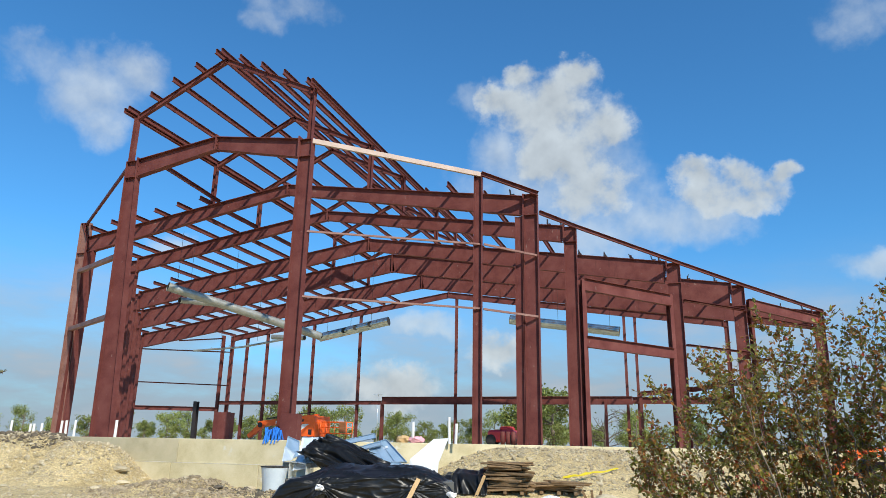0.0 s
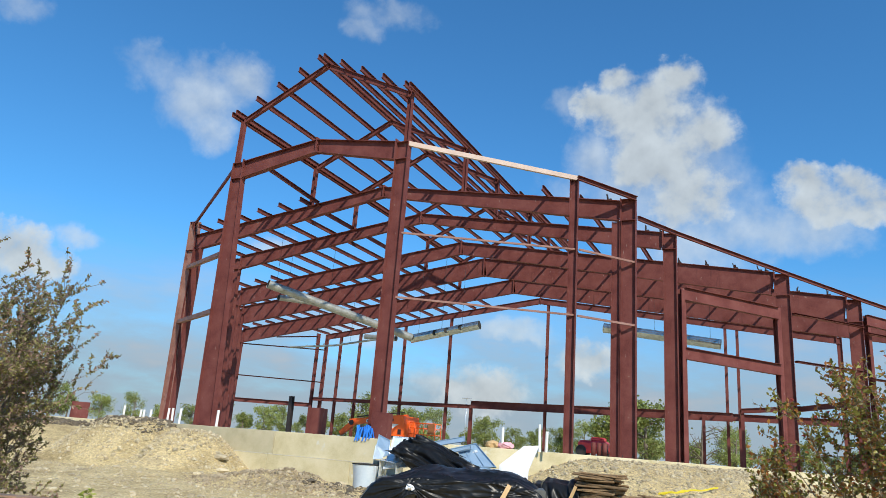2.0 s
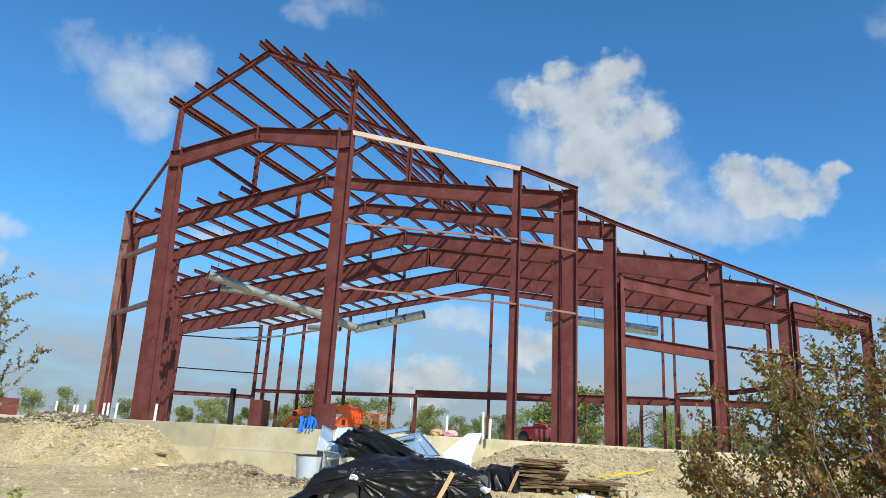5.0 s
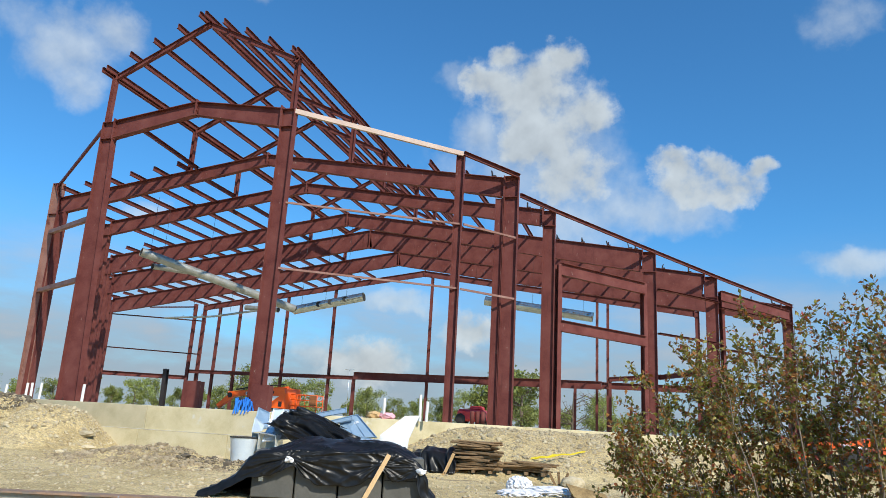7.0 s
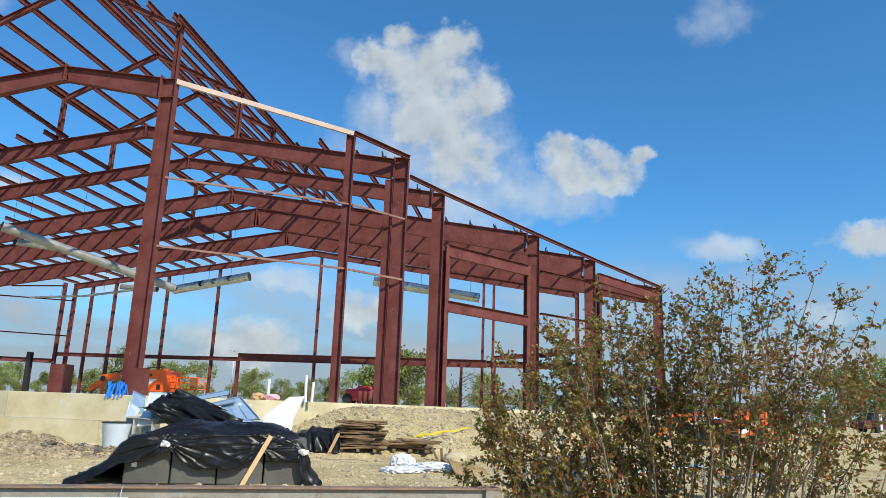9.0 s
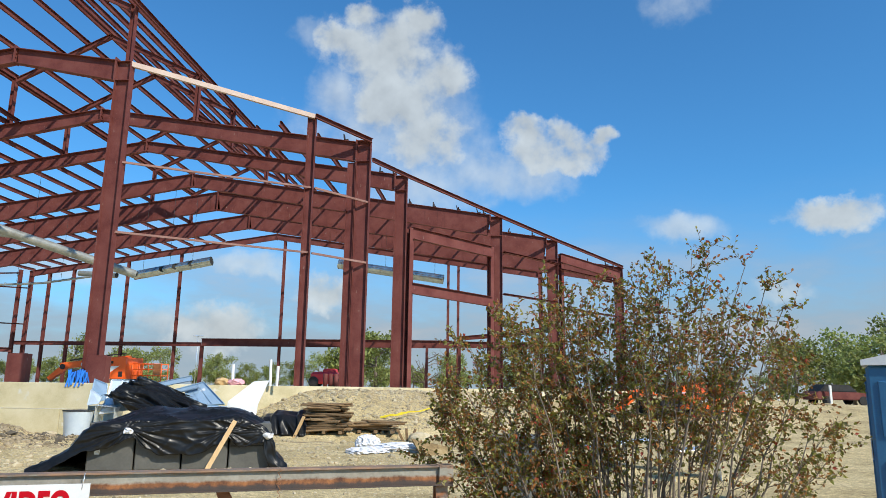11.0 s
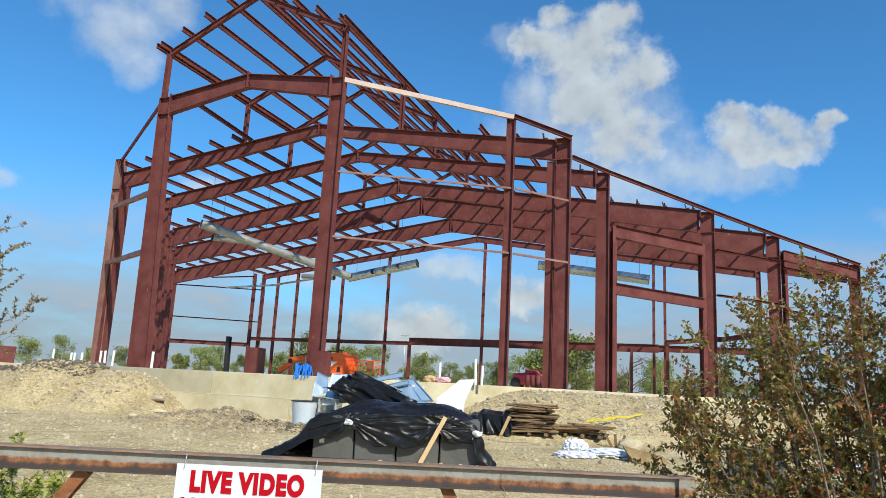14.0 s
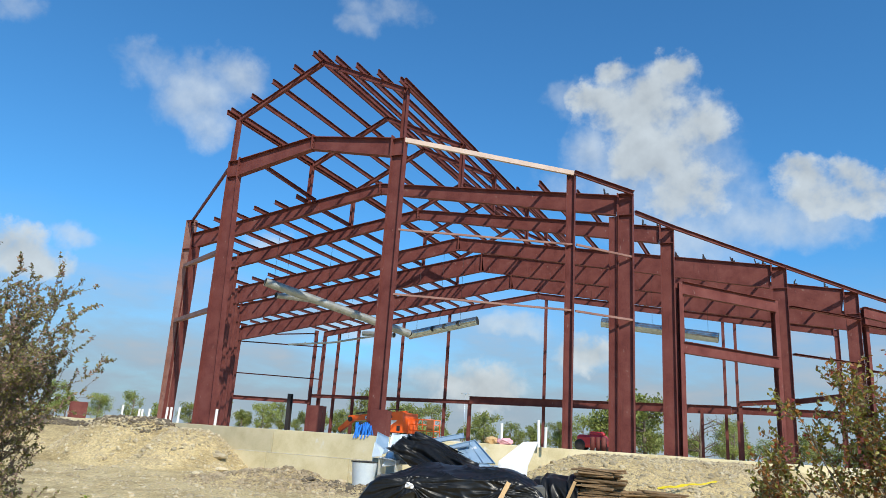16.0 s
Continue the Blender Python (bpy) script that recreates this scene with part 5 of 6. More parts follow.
tagged(part("plywood_sheet", bm, M_PLY), "broken piece of mottled plywood on the dirt", "plywood")
for k in range(3):
    bm = bm_new()
    box(bm, (0, 0, 0), (0.08, 0.05, 0.5), pose(15.45 + 0.2 * k, -0.4, ground_z(15.6, -0.4) + 0.16, 10, -28 + 24 * k, 10), 0.006)
    tagged(part("broken_stake", bm, M_WOOD), "broken weathered wooden stake stuck in the dirt", "stake", "stakes")

# ---------- the rest of the yard ----------
bin_ = thing("utility_box", "weathered dark grey metal utility box behind the shrub", "utility box")
bz = ground_z(18.8, -14.9)
bm = bm_new()
box(bm, (18.82, -14.9, bz + 0.53), (0.56, 0.5, 1.05), bevel=0.02)
part("body", bm, M_UTIL, bin_)
bm = bm_new()
box(bm, (18.82, -14.9, bz + 1.08), (0.6, 0.54, 0.05), bevel=0.01)
part("lid", bm, M_UTIL, bin_)
for k, (x, y) in enumerate(((20.3, -9.0), (21.2, -8.0), (22.0, -9.5))):
    bent_sheet("duct_section", [(x, y, ground_z(x, y)), (x, y, ground_z(x, y) + 0.55), (x + 0.9, y + 0.2, ground_z(x, y) + 0.62), (x + 0.95, y + 0.2, ground_z(x, y))], (0.1, 0.8, 0), M_SHEET if k % 2 else M_GALV, "loose sheet metal duct piece lying on the dirt", "sheet metal")

toilet = thing("portable_toilet", "blue plastic portable toilet with a white roof", "portable toilet")
tm = pose(24.17, -13.95, ground_z(24.17, -13.95), 0, 0, -28)
bm = bm_new()
box(bm, (0, 0, 1.05), (1.15, 1.15, 2.0), tm, 0.04)
part("cabin", bm, M_BLUEP, toilet)
bm = bm_new()
prism(bm, [(-0.62, -0.62, 2.05), (0.62, -0.62, 2.05), (0.62, -0.62, 2.12), (0.0, -0.62, 2.26), (-0.62, -0.62, 2.12)], (0, 1.24, 0))
bmesh.ops.transform(bm, matrix=tm, verts=bm.verts[:])
part("roof", bm, M_WHITE, toilet)
for s in (-1, 1):
    for z in (0.5, 1.5):
        bm = bm_new()
        box(bm, (0, s * 0.58, z), (0.9, 0.03, 0.7), tm, 0.01)
        part("wall_panel", bm, M_BLUEP, toilet)
        bm = bm_new()
        box(bm, (s * 0.58, 0, z), (0.03, 0.9, 0.7), tm, 0.01)
        part("wall_panel", bm, M_BLUEP, toilet)
bm = bm_new()
box(bm, (-0.60, 0.05, 1.05), (0.012, 0.4, 0.5), tm)
notice = part("notice", bm, M_WHITE, toilet, "pale printed notice")
for k in range(3):
    bm = bm_new()
    box(bm, (-0.608, 0.05, 1.17 - 0.12 * k), (0.006, 0.28, 0.04), tm)
    part("text_bar", bm, M_STEEL_DARK, notice)
for z in (1.62, 1.72, 1.82, 1.92):
    bm = bm_new()
    box(bm, (-0.585, 0, z), (0.03, 1.0, 0.03), tm, 0.006)
    part("rib", bm, M_BLUEP, toilet)

# ---------- pipe fence with its sign ----------
FE, FD = Vector((18.22, -18.29, -0.63)), Vector((-0.925, -0.38, 0)).normalized()
FN = Vector((-FD.y, FD.x, 0))
if FN.y > 0:
    FN = -FN


def fp(s, dz=0.0, n=0.0):
    return FE + FD * s + FN * n + Vector((0, 0, dz))


fence = thing("fence", "rusty grey steel beam fence with slanting braces", "fence")
GZ = -1.75
bm = bm_new()
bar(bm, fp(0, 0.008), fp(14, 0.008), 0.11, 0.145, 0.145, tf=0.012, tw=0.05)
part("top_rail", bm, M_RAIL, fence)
bm = bm_new()
bar(bm, fp(0.05, -0.8), fp(14, -0.8), 0.06, 0.06, 0.06, kind="box")
part("bottom_rail", bm, M_RUST, fence)
for s in (0.05, 4.95, 9.8):
    bm = bm_new()
    bar(bm, (*fp(s).xy, GZ - 0.3), (*fp(s).xy, -0.765), 0.09, 0.09, 0.09, up=FN)
    part("post", bm, M_RUST, fence)
for s0, s1 in ((1.65, 1.15), (4.05, 4.75), (6.6, 5.9), (9.0, 9.7)):
    bm = bm_new()
    bar(bm, fp(s0, -0.135), fp(s1, -1.12), 0.08, 0.08, 0.08, up=FN, tw=0.03)
    part("brace", bm, M_RUST, fence)
bm = bm_new()
bar(bm, fp(-0.02, 0.012), fp(0.09, 0.012), 0.118, 0.153, 0.153, kind="box")
part("end_cap", bm, M_RAIL, fence, "grey metal end cap")

sign = thing("notice_sign", "white sign with red capital letters hung on the fence", "sign")
S0, S1, SW = 3.42, 2.47, 0.95


def sp(a, dz, n=0.0):            # a: 0 at the sign's left edge, 1 at its right
    return fp(S0 + (S1 - S0) * a - 0.0, 0, 0.075 + n) + Vector((0, 0, dz - 0.055))


SIGN_H = 0.6
bm = bm_new()
prism(bm, [sp(0, 0), sp(1, 0), sp(1, -SIGN_H), sp(0, -SIGN_H)], FN * -0.006)
part("panel", bm, M_WHITE, sign)
SX = (sp(1, 0) - sp(0, 0)).normalized()
sign_rot = Matrix((SX, Vector((0, 0, 1)), FN)).transposed().to_4x4()


def lettering(text, width, height, a, dz):
    cu = bpy.data.curves.new("lettering", "FONT")
    cu.body, cu.extrude, cu.align_x, cu.offset = text, 0.002, "CENTER", 0.06
    cu.space_character = 1.14
    ob = new("lettering", cu)
    bpy.context.view_layer.update()
    wide, tall = ob.dimensions.x, ob.dimensions.y
    me2 = bpy.data.meshes.new_from_object(ob.evaluated_get(bpy.context.evaluated_depsgraph_get()))
    bpy.data.objects.remove(ob)
    me2.transform(Matrix.Diagonal((width / wide, height / tall, 1, 1)))
    me2.transform(Matrix.Translation(sp(a, dz, 0.003)) @ sign_rot)
    me2.materials.clear()
    me2.materials.append(M_SIGN_RED)
    t = new("lettering", me2)
    t.parent = sign
    t["label"] = "red capital letters"


lettering("LIVE VIDEO", SW * 0.78, 0.142, 0.49, -0.166)
lettering("MONITORING", SW * 0.9, 0.145, 0.5, -0.34)
for a in (0.05, 0.95):
    bm = bm_new()
    tube(bm, [sp(a, -0.035, 0.004), sp(a + 0.01, 0.06, 0.0), sp(a, 0.062, -0.1)], 0.003, 5)
    part("tie_wire", bm, M_GALV, sign)
bm = bm_new()
wire = [fp(1.27, 0.01, 0.062) + Vector((0.012 * math.sin(k * 2.1), 0, -0.014 * k)) for k in range(18)]
tube(bm, wire, 0.0025, 4)
tagged(part("loose_wire", bm, M_RUST), "rusty wire twisted round the fence rail", "wire")

# ---------- plants ----------


def leaf_mesh(name, leaves, mats, parent, label=""):
    """leaves: (place, direction, normal, length, width, material index); each a folded pointed blade."""
    vs, fs, mi = [], [], []
    for p, d, nrm, ln, wd, m in leaves:
        s = d.cross(nrm)
        if s.length < 1e-4:
            continue
        s.normalize()
        k = len(vs)
        vs += [p, p + d * ln * 0.5 + s * wd * 0.5 + nrm * wd * 0.18, p + d * ln, p + d * ln * 0.5 - s * wd * 0.5 + nrm * wd * 0.18]
        fs += [(k, k + 1, k + 2), (k, k + 2, k + 3)]
        mi += [m, m]
    me = bpy.data.meshes.new(name)
    me.from_pydata([tuple(v) for v in vs], [], fs)
    for m in mats:
        me.materials.append(m)
    me.polygons.foreach_set("material_index", mi)
    ob = new(name, me)
    ob.parent = parent
    tagged(ob, label, kind="stuff")
    return ob


def rand_dir(r):
    while True:
        v = Vector((r.uniform(-1, 1), r.uniform(-1, 1), r.uniform(-1, 1)))
        if 0.05 < v.length < 1:
            return v.normalized()


def shrub(base, height, spread, stems, seed, red_share, lean=(0, 0), leaf=0.055, density=1.0, label="", bare=0.0, base_r=0.2, mats=None):
    r = random.Random(seed)
    sh = thing("shrub", label, "shrub", "shrubs")
    base = Vector(base)
    leaves = []
    twig_bm = bm_new()

    def grow(p, d, length, rad, level, bm):
        n = 4 if level else 6
        pts, radii = [p.copy()], [rad]
        for i in range(n):
            d = (d + rand_dir(r) * (0.16 if level == 0 else 0.26) + Vector((0, 0, 0.05))).normalized()
            p = p + d * (length / n)
            pts.append(p.copy())
            radii.append(max(0.0016, rad * (1 - 0.75 * (i + 1) / n)))
        tube(bm, pts, radii, 6 if level == 0 else 4, False)
        for i in range(1, len(pts)):
            t = i / n
            if level < 2 and t > (0.22 if level == 0 else 0.15):
                for _ in range(2 if level == 0 else 2):
                    side = (d * 0.75 + rand_dir(r) * 0.8 + Vector((0, 0, 0.18))).normalized()
                    grow(pts[i], side, length * r.uniform(0.26, 0.44) * (1.15 - 0.4 * t), radii[i] * 0.6, level + 1, twig_bm)
            hz = (pts[i].z - base.z) / height
            if level >= 1 and r.random() > bare * (0.5 + 0.5 * hz) + 0.6 * smooth(0.4, 0.08, hz):
                for _ in range(int((2.6 if level == 2 else 1.6) * density + r.random())):
                    q = pts[i - 1].lerp(pts[i], r.random())
                    dd = (d * 0.5 + rand_dir(r)).normalized()
                    nn = (rand_dir(r) + Vector((0, 0, 0.7))).normalized()
                    x = r.random()
                    m = 2 if red_share > 1 or x > 0.96 else (1 if x < red_share else 0)
                    ln = leaf * r.uniform(0.55, 1.25)
                    leaves.append((q, dd, nn, ln, ln * 0.55, m))
    for k in range(stems):
        a = 2 * math.pi * (k + r.random()) / stems
        rr = base_r * r.uniform(0.03, 1.0) ** (0.36 if base_r > 0.5 else 0.5)
        out = r.uniform(0.12, 1.0) if base_r < 0.5 else 0.1 + 0.5 * rr / base_r + r.uniform(-0.25, 0.25)
        d = Vector((math.cos(a) * spread / height * out + lean[0], math.sin(a) * spread / height * out + lean[1], 1.0)).normalized()
        stem_bm = bm_new()
        grow(base + Vector((math.cos(a), math.sin(a), 0)) * rr, d, height * r.uniform(0.72, 1.02) * (1.05 - 0.2 * out), 0.016, 0, stem_bm)
        part("stem", stem_bm, M_BARK, sh)
    tagged(part("branchwork", twig_bm, M_BARK, sh), kind="stuff")
    leaf_mesh("foliage", leaves, mats or [M_LEAF, M_LEAF_RED, M_LEAF_FRESH], sh)
    return sh


def crown_shrub(base, across, depth_way, outline, half_depth, stems, seed, leaf, label, mats, shares):
    """A shrub whose stems fan out from a narrow foot and fill a crown of the given outline (offset across, height)."""
    r = random.Random(seed)
    sh = thing("shrub", label, "shrub", "shrubs")
    base, e1, e2 = Vector(base), Vector(across), Vector(depth_way)
    leaves, twig_bm = [], bm_new()
    lo_u, hi_u = outline[0][0], outline[-1][0]

    def roof(p):
        return base.z + interp((p - base).dot(e1), outline)

    def foliate(p, q, n, d):
        for _ in range(n):
            c = p.lerp(q, r.random())
            x = r.random()
            m = 0
            while m < len(shares) - 1 and x > shares[m]:
                x -= shares[m]
                m += 1
            ln = leaf * r.uniform(0.5, 1.3)
            leaves.append((c, (d * 0.5 + rand_dir(r)).normalized(), (rand_dir(r) + Vector((0, 0, 0.7))).normalized(), ln, ln * 0.58, m))

    def twig(p, d, length, rad, level, leafy):
        n = 4
        pts, radii = [p.copy()], [rad]
        for i in range(n):
            d = (d + rand_dir(r) * 0.24 + Vector((0, 0, 0.06))).normalized()
            p = p + d * (length / n)
            pts.append(p.copy())
            radii.append(max(0.0013, rad * (1 - 0.7 * (i + 1) / n)))
        tube(twig_bm, pts, radii, 4, False)
        for i in range(1, n + 1):
            if level == 1 and r.random() < 0.85:
                side = (d * 0.7 + rand_dir(r) * 0.85 + Vector((0, 0, 0.12))).normalized()
                if (pts[i] + side * 0.1).z < roof(pts[i]) + 0.4:
                    twig(pts[i], side, r.uniform(0.09, 0.2), radii[i] * 0.6, 2, leafy)
            foliate(pts[i - 1], pts[i], int(leafy * (1.7 if level == 2 else 1.1) + r.random()), d)

    for k in range(stems + 2):
        sprig = k >= stems
        u = (0.6, 0.9)[k - stems] if sprig else lo_u + (hi_u - lo_u) * (k + r.random()) / stems
        w = half_depth * r.uniform(-1, 1) * (1 - 0.4 * (abs(u) / 1.6) ** 2)
        top = interp(u, outline) * (r.uniform(0.74, 0.98) if not sprig else (1.05, 1.03)[k - stems])
        foot = base + e1 * (0.38 * u + r.uniform(-0.12, 0.12)) + e2 * (w * 0.4)
        tip = base + e1 * u + e2 * w + Vector((0, 0, top))
        n = 9
        pts, radii = [], []
        for i in range(n + 1):
            t = i / n
            p = foot.lerp(tip, t)
            lateral = (tip - foot) - Vector((0, 0, tip.z - foot.z))
            p = p - lateral * (0.22 * t * (1 - t)) + rand_dir(r) * (0.035 if 0 < i else 0)
            pts.append(p)
            radii.append(0.0125 * (1 - 0.82 * t) * r.uniform(0.85, 1.1))
        stem_bm = bm_new()
        tube(stem_bm, pts, radii, 6, False)
        part("stem", stem_bm, M_BARK, sh)
        for i in range(2, n + 1):
            t = i / n
            d = (pts[i] - pts[i - 1]).normalized()
            thin = 0.85 if u > 0.72 else 1.0
            for _ in range(2 + (r.random() < 0.6 * thin) if t > 0.45 or u < -0.35 else 1):
                if t < 0.3 and r.random() < 0.55 or sprig and r.random() < 0.45:
                    continue
                side = (d * 0.75 + rand_dir(r) * 0.85 + e1 * (0.25 * u) + Vector((0, 0, 0.1))).normalized()
                length = r.uniform(0.2, 0.46) * (1.1 - 0.55 * t) * (0.7 if sprig else 1)
                if (pts[i] + side * length).z > roof(pts[i] + side * length) + (0.5 if sprig else 0.05):
                    length *= 0.45
                leafy = (0.6 if sprig else thin * (1.85 if u < -0.35 else 1.55 if u < 0.3 else 1.45)) * smooth(0.02 if u < -0.35 else 0.26, 0.4 if u < -0.35 else 0.6, t) + (0.1 if u < -0.35 else 0.03)
                twig(pts[i], side, length, radii[i] * 0.55, 1, leafy)
            if t > 0.6:
                foliate(pts[i - 1], pts[i], 2 if not sprig else 1, d)
    tagged(part("branchwork", twig_bm, M_BARK, sh), kind="stuff")
    leaf_mesh("foliage", leaves, mats, sh)
    return sh


crown_shrub((19.62, -18.12, -1.75), (0.985, -0.174, 0), (0.174, 0.985, 0),
            [(-1.6, 1.2), (-1.45, 1.8), (-1.28, 2.16), (-0.9, 2.42), (-0.5, 2.54), (0.15, 2.72), (0.7, 2.7), (0.95, 2.55), (1.15, 2.3), (1.3, 1.85), (1.46, 1.4)],
            0.62, 62, 14, 0.037, "wide upright shrub with olive green and reddening leaves by the fence", [M_LEAF, M_LEAF_RED, M_LEAF_DULL, M_LEAF_SCARLET], (0.47, 0.36, 0.145, 0.025))
shrub((11.32, -19.68, -1.75), 2.7, 1.15, 48, 5, 0.4, leaf=0.032, density=4.6, label="leggy thinning shrub with small dull green leaves", bare=0.2, base_r=0.4, mats=[M_LEAF_DULL, M_LEAF_BROWN, M_LEAF])
shrub((13.35, -19.55, -1.75), 1.0, 0.55, 8, 21, 2.0, leaf=0.045, density=0.8, label="small bright green sapling behind the fence")


def tree(x, y, h, w, seed, mat, label, leafy=1.0, n_leaf=2600, leaf=0.32):
    r = random.Random(seed)
    tr = thing("tree", label, "tree", "trees")
    z = ground_z(x, y) - 0.1
    base = Vector((x, y, z))
    bm = bm_new()
    top = base + Vector((r.uniform(-0.3, 0.3), r.uniform(-0.3, 0.3), h * 0.8))
    tube(bm, [base, base.lerp(top, 0.35) + rand_dir(r) * 0.1, base.lerp(top, 0.7), top], [h * 0.03, h * 0.024, h * 0.014, h * 0.004], 8)
    part("trunk", bm, M_BARK, tr)
    bm = bm_new()
    tips = []
    for k in range(15):
        t = r.uniform(0.06, 0.9)
        p = base.lerp(top, t)
        a = r.uniform(0, 6.283)
        reach = w * 0.5 * r.uniform(0.5, 1.05) * (1.0 - 0.45 * abs(t - 0.45))
        q = p + Vector((math.cos(a) * reach, math.sin(a) * reach, h * r.uniform(0.06, 0.24)))
        mid = p.lerp(q, 0.5) + rand_dir(r) * 0.15
        tube(bm, [p, mid, q], [h * 0.011, h * 0.007, h * 0.002], 5, False)
        tips.append(q)
        tips.append(mid)
        for _ in range(4):
            s = p.lerp(q, r.uniform(0.4, 1)) 
            e = s + (rand_dir(r) + Vector((0, 0, 0.5))).normalized() * h * r.uniform(0.07, 0.16)
            tube(bm, [s, s.lerp(e, 0.5) + rand_dir(r) * 0.05, e], [h * 0.004, h * 0.003, 0.004], 4, False)
            tips.append(e)
    tagged(part("branchwork", bm, M_BARK, tr), kind="stuff")
    if leafy > 0:
        tips.append(top)
        leaves = []
        for _ in range(int(n_leaf * leafy)):
            c = r.choice(tips)
            p = c + rand_dir(r) * (r.random() ** 0.6) * h * 0.12
            ln = leaf * r.uniform(0.6, 1.3)
            leaves.append((p, rand_dir(r), (rand_dir(r) + Vector((0, 0, 0.6))).normalized(), ln, ln * 0.7, 0))
        leaf_mesh("crown", leaves, [mat], tr)
    return tr


GREEN = "green leafy tree far behind the building"
proto = [tree(-60 + 8 * k, 90, 5.2 + 0.7 * k, 5.2 + 0.5 * k, 40 + k, M_LEAF_FAR, GREEN, 1, 3000, 0.27) for k in range(3)]
spots = random.Random(8)


def plant(px, py, s, k):
    m = Matrix.Translation((px, py, ground_z(px, py) if abs(px) < 120 and abs(py) < 120 else -0.9)) @ Matrix.Rotation(spots.uniform(0, 6.28), 4, "Z") @ Matrix.Scale(s, 4)
    src = proto[k % 3]
    org = Vector((-60 + 8 * (k % 3), 90, ground_z(-60 + 8 * (k % 3), 90) - 0.1))
    copy_thing(src, m @ Matrix.Translation(-org))


# low scrub that closes the tree line
for k in range(34):
    az = radians(-42 + 48 * (k + spots.uniform(-0.3, 0.3)) / 33)
    dist = spots.uniform(112, 135)
    plant(18.5 + dist * math.sin(az), -23.5 + dist * math.cos(az), spots.uniform(0.34, 0.52) if az < radians(-24) else spots.uniform(0.45, 0.72), k)

# rows of trees past the site: azimuth from the fence, distance, size
for k in range(46):
    az = radians(-64 + 1.9 * k + spots.uniform(-0.6, 0.6))
    dist = spots.uniform(85, 120)
    s = spots.uniform(0.55, 0.95) * (0.8 if k < 14 else 1.0)
    if -8 < -64 + 1.9 * k < 3 and k % 2:
        continue
    plant(18.5 + dist * math.sin(az), -23.5 + dist * math.cos(az), s, k)
for k, (x, y, s) in enumerate(((3.6, 50.0, 1.25), (5.6, 52.0, 1.15), (13.6, 58.0, 0.6), (50.5, 38.0, 1.25), (55.0, 40.0, 1.35), (59.0, 36.5, 1.3), (63.0, 40.0, 1.45), (46.0, 44.0, 1.1), (67.0, 37.0, 1.4), (71.0, 33.0, 1.3), (54.0, 50.0, 1.4), (61.0, 52.0, 1.5))):
    plant(x, y, s, k)
tree(10.3, 58.0, 6.6, 7.5, 77, M_LEAF_FAR, "bare tree with thin branches beyond the building", 0.05, 900, 0.25)
tree(13.4, 60.0, 5.8, 6.5, 79, M_LEAF_FAR, "bare tree with thin branches beyond the building", 0.08, 900, 0.25)

# ---------- far yard ----------


def car(x, y, rz, mat, label):
    c = thing("car", label, "car", "cars")
    m = pose(x, y, ground_z(x, y), 0, 0, rz)
    bm = bm_new()
    prism(bm, [(-2.2, -0.85, 0.35), (2.2, -0.85, 0.35), (2.25, -0.85, 0.7), (1.3, -0.85, 0.9), (-2.0, -0.85, 0.95), (-2.25, -0.85, 0.7)], (0, 1.7, 0))
    bmesh.ops.bevel(bm, geom=bm.edges[:], offset=0.06, segments=2, affect="EDGES")
    bmesh.ops.transform(bm, matrix=m, verts=bm.verts[:])
    part("body", bm, mat, c)
    bm = bm_new()
    prism(bm, [(-1.8, -0.75, 0.9), (1.1, -0.75, 0.9), (0.5, -0.75, 1.42), (-1.3, -0.75, 1.45)], (0, 1.5, 0))
    bmesh.ops.bevel(bm, geom=bm.edges[:], offset=0.06, segments=2, affect="EDGES")
    bmesh.ops.transform(bm, matrix=m, verts=bm.verts[:])
    part("cabin", bm, M_BLACK, c)
    for wx in (-1.35, 1.35):
        for wy in (-0.8, 0.8):
            bm = bm_new()
            tube(bm, [(wx, wy - 0.1, 0.32), (wx, wy + 0.1, 0.32)], 0.32, 14)
            bmesh.ops.transform(bm, matrix=m, verts=bm.verts[:])
            part("wheel", bm, M_BLACK, c)


for k, (x, y) in enumerate(((43.0, 29.5), (47.5, 29.0), (52.5, 28.0), (57.0, 27.0))):
    car(x, y, 10, (M_STEEL, M_BOX, M_GALV, M_RED)[k], "%s car parked beyond the yard" % ("dark red", "dark grey", "silver", "red")[k])
for k in range(7):
    x, y = 38.5 + 3.4 * k, 28.5 - 0.5 * k
    member("bollard", (x, y, ground_z(x, y) - 0.1), (x, y, ground_z(x, y) + 1.3), 0.14, 0.14, (0, -1, 0), "white post at the edge of the yard", "post", M_PVC, "box")
for az, dist, h in ((-23.6, 95, 6.5), (-43.2, 100, 6.0), (-55.9, 90, 4.8), (-56.9, 90, 4.6)):
    a = radians(az)
    x, y = 18.5 + dist * math.sin(a), -23.5 + dist * math.cos(a)
    lamp = thing("street_lamp", "tall pole lamp far beyond the site", "street lamp", "street lamps")
    bm = bm_new()
    tube(bm, [(x, y, ground_z(x, y) - 0.1), (x, y, ground_z(x, y) + h)], 0.045, 8)
    part("pole", bm, M_GALV, lamp)
    bm = bm_new()
    box(bm, (x, y, ground_z(x, y) + h), (1.3, 0.3, 0.14), bevel=0.04)
    part("head", bm, M_GALV, lamp)

# ---------- stones ----------


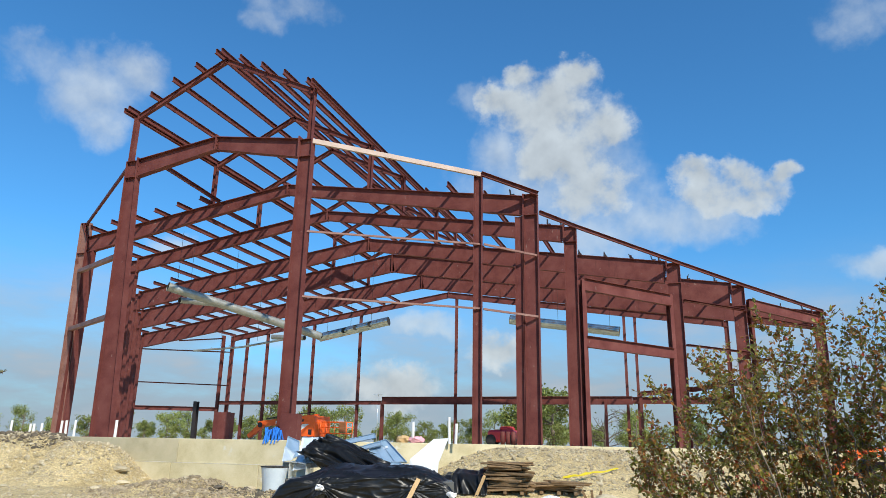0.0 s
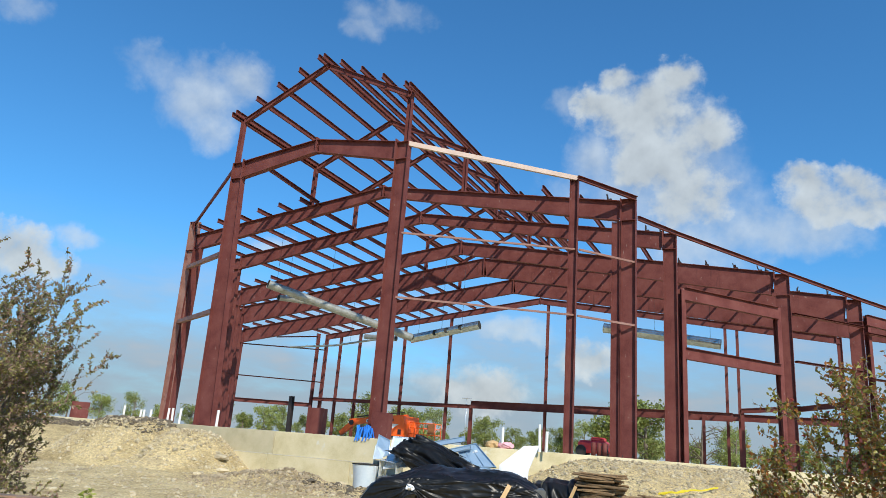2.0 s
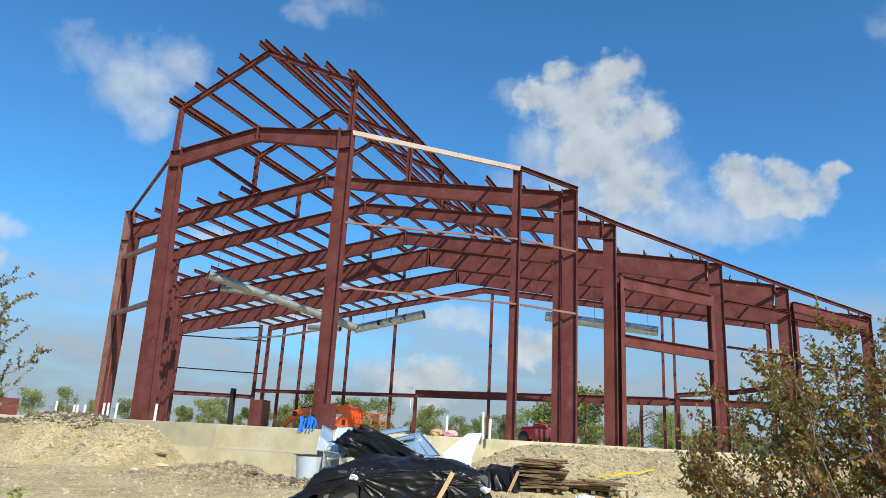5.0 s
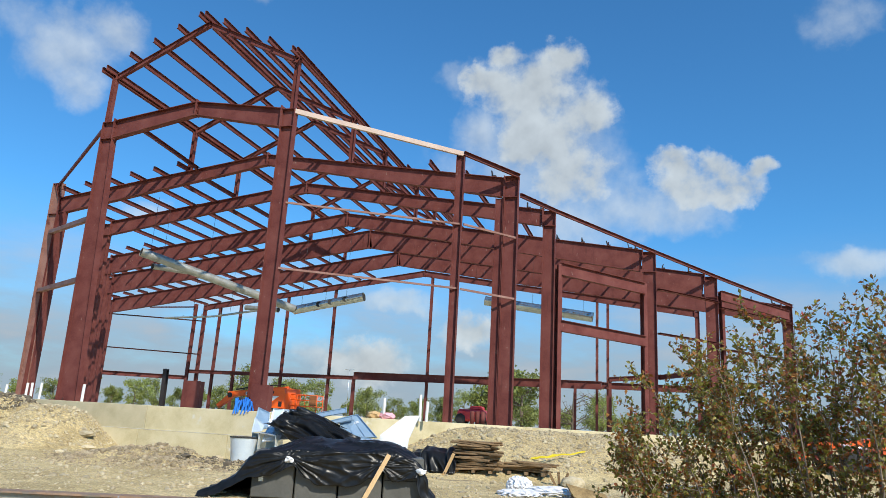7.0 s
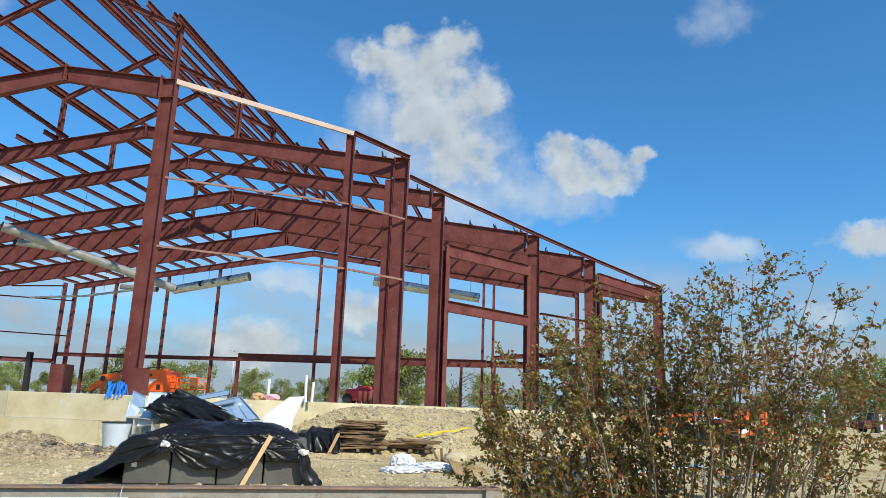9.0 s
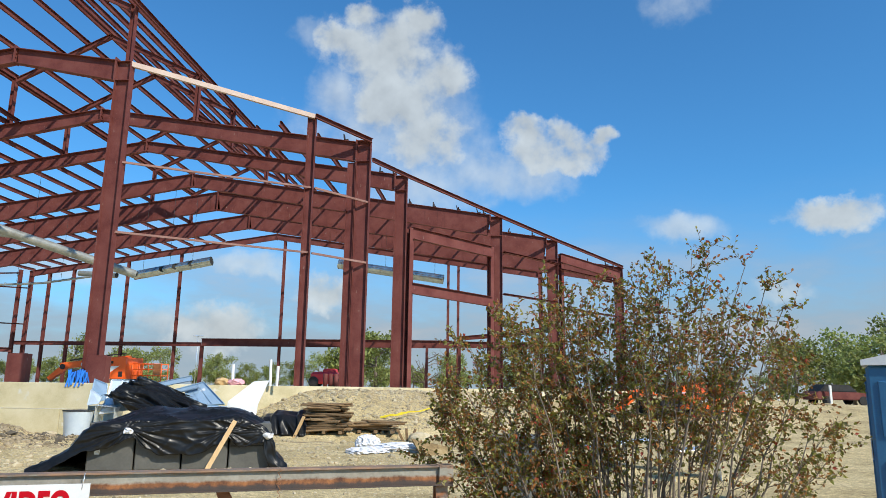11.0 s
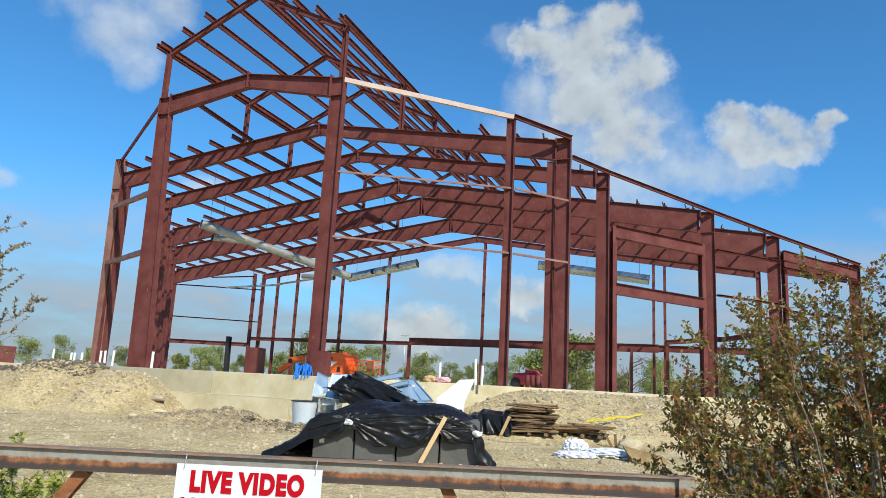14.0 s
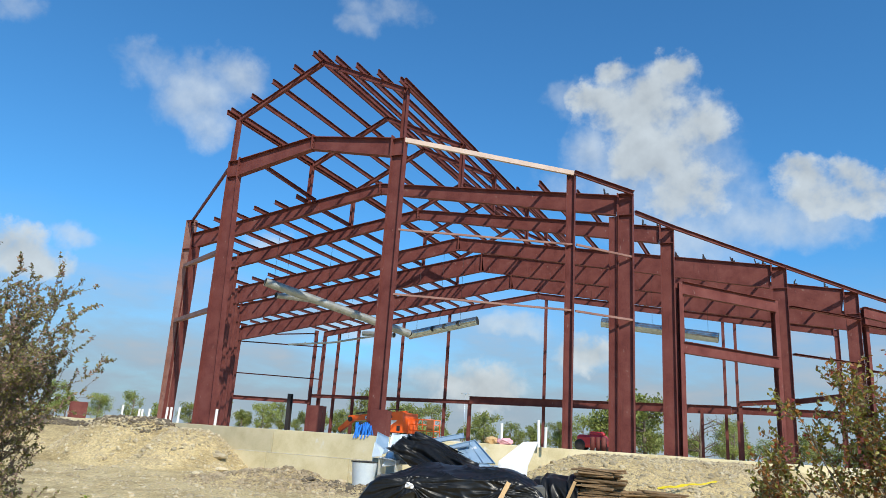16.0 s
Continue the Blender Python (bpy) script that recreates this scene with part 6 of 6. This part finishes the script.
def stones(name, n, area, size, mat, label, seed, keep=None):
    r = np.random.RandomState(seed)
    ico = [(0, 0, 1), (0.9, 0, 0.4), (0.28, 0.85, 0.4), (-0.72, 0.53, 0.4), (-0.72, -0.53, 0.4), (0.28, -0.85, 0.4), (0.72, 0.53, -0.5), (-0.28, 0.85, -0.5), (-0.9, 0, -0.5), (-0.28, -0.85, -0.5), (0.72, -0.53, -0.5)]
    tri = [(0, 1, 2), (0, 2, 3), (0, 3, 4), (0, 4, 5), (0, 5, 1), (1, 6, 2), (2, 7, 3), (3, 8, 4), (4, 9, 5), (5, 10, 1), (6, 7, 2), (7, 8, 3), (8, 9, 4), (9, 10, 5), (10, 6, 1)]
    vs, fs = [], []
    done = 0
    while done < n:
        x, y = r.uniform(area[0], area[1]), r.uniform(area[2], area[3])
        if keep and not keep(x, y, r):
            continue
        done += 1
        s = size * (0.35 + r.pareto(2.6) * 0.5)
        s = min(s, size * 4)
        z = ground_z(x, y)
        k = len(vs)
        sc3 = r.uniform(0.6, 1.3, 3) * s
        ang = r.uniform(0, 6.283)
        ca, sa = math.cos(ang), math.sin(ang)
        for a, b, c in ico:
            j = r.uniform(0.8, 1.2)
            px, py = a * sc3[0] * j, b * sc3[1] * j
            vs.append((x + px * ca - py * sa, y + px * sa + py * ca, z + c * sc3[2] * 0.7 * j + s * 0.15))
        fs += [(a + k, b + k, c + k) for a, b, c in tri]
    me = bpy.data.meshes.new(name)
    me.from_pydata(vs, [], fs)
    me.materials.append(mat)
    tagged(new(name, me), label, "stones", kind="stuff")


def outside(x, y, r):
    if -5.3 < x < 5.4 and y > -0.75:
        return False
    if x >= 5.4 and y > -0.8 + (x - 5.3) * 0.747 - 0.1 and x < 13.6:
        return False
    return x < 13.6 or y < 5.2 + (x - 13.6) * 1.3


stones("gravel", 20000, (-10, 22, -10, 8), 0.028, M_STONE, "scattered pale limestone gravel", 5, outside)
stones("gravel", 16000, (0, 19.5, -17, -6), 0.018, M_STONE, "fine pale limestone gravel", 6, outside)
stones("bank_gravel", 15000, (9, 20, -2, 9), 0.03, M_STONE, "coarse gravel on the bank", 7, lambda x, y, r: outside(x, y, r) and ground_z(x, y) > -1.45)
stones("heap_gravel", 26000, (-9, 0, -6, -0.8), 0.021, M_STONE, "coarse gravel on the spoil heap", 8, lambda x, y, r: ground_z(x, y) > -1.5)
stones("clods", 900, (1.5, 8.5, -5.2, -1.4), 0.03, M_SOIL, "dark clods of rubble along the foot of the wall", 9)
stones("rubble_gravel", 12000, (-1.5, 8.0, -8.0, -1.6), 0.028, M_RUBBLE, "gravelly rubble heaped before the wall", 15, lambda x, y, r: outside(x, y, r) and math.hypot((x - 3.8) / 3.6, (y + 4.4) / 2.6) < r.uniform(0.2, 1.1))
stones("soil_clods", 700, (4.6, 7.6, -4.8, -3.0), 0.05, M_SOIL, "dark clods of soil by the wall", 10)
stones("soil_clods", 16000, (-17, -3.4, -3.4, 2.0), 0.034, M_SOIL, "dark clods of soil on the spoil heap", 12, lambda x, y, r: ground_z(x, y) > -0.45)
for x, y, s in ((-0.75, -2.35, 0.2), (-0.2, -2.75, 0.16), (2.4, -1.9, 0.16), (3.2, -1.75, 0.18), (4.2, -1.6, 0.14), (-3.0, -5.0, 0.1), (0.2, -4.4, 0.1)):
    crumple("boulder", (x, y, ground_z(x, y) + s * 0.3), (s * 1.6, s, s * 0.55), 0.12, M_STONE, "flat pale limestone block on the dirt", "boulder", 3, 1.5, x * 3)
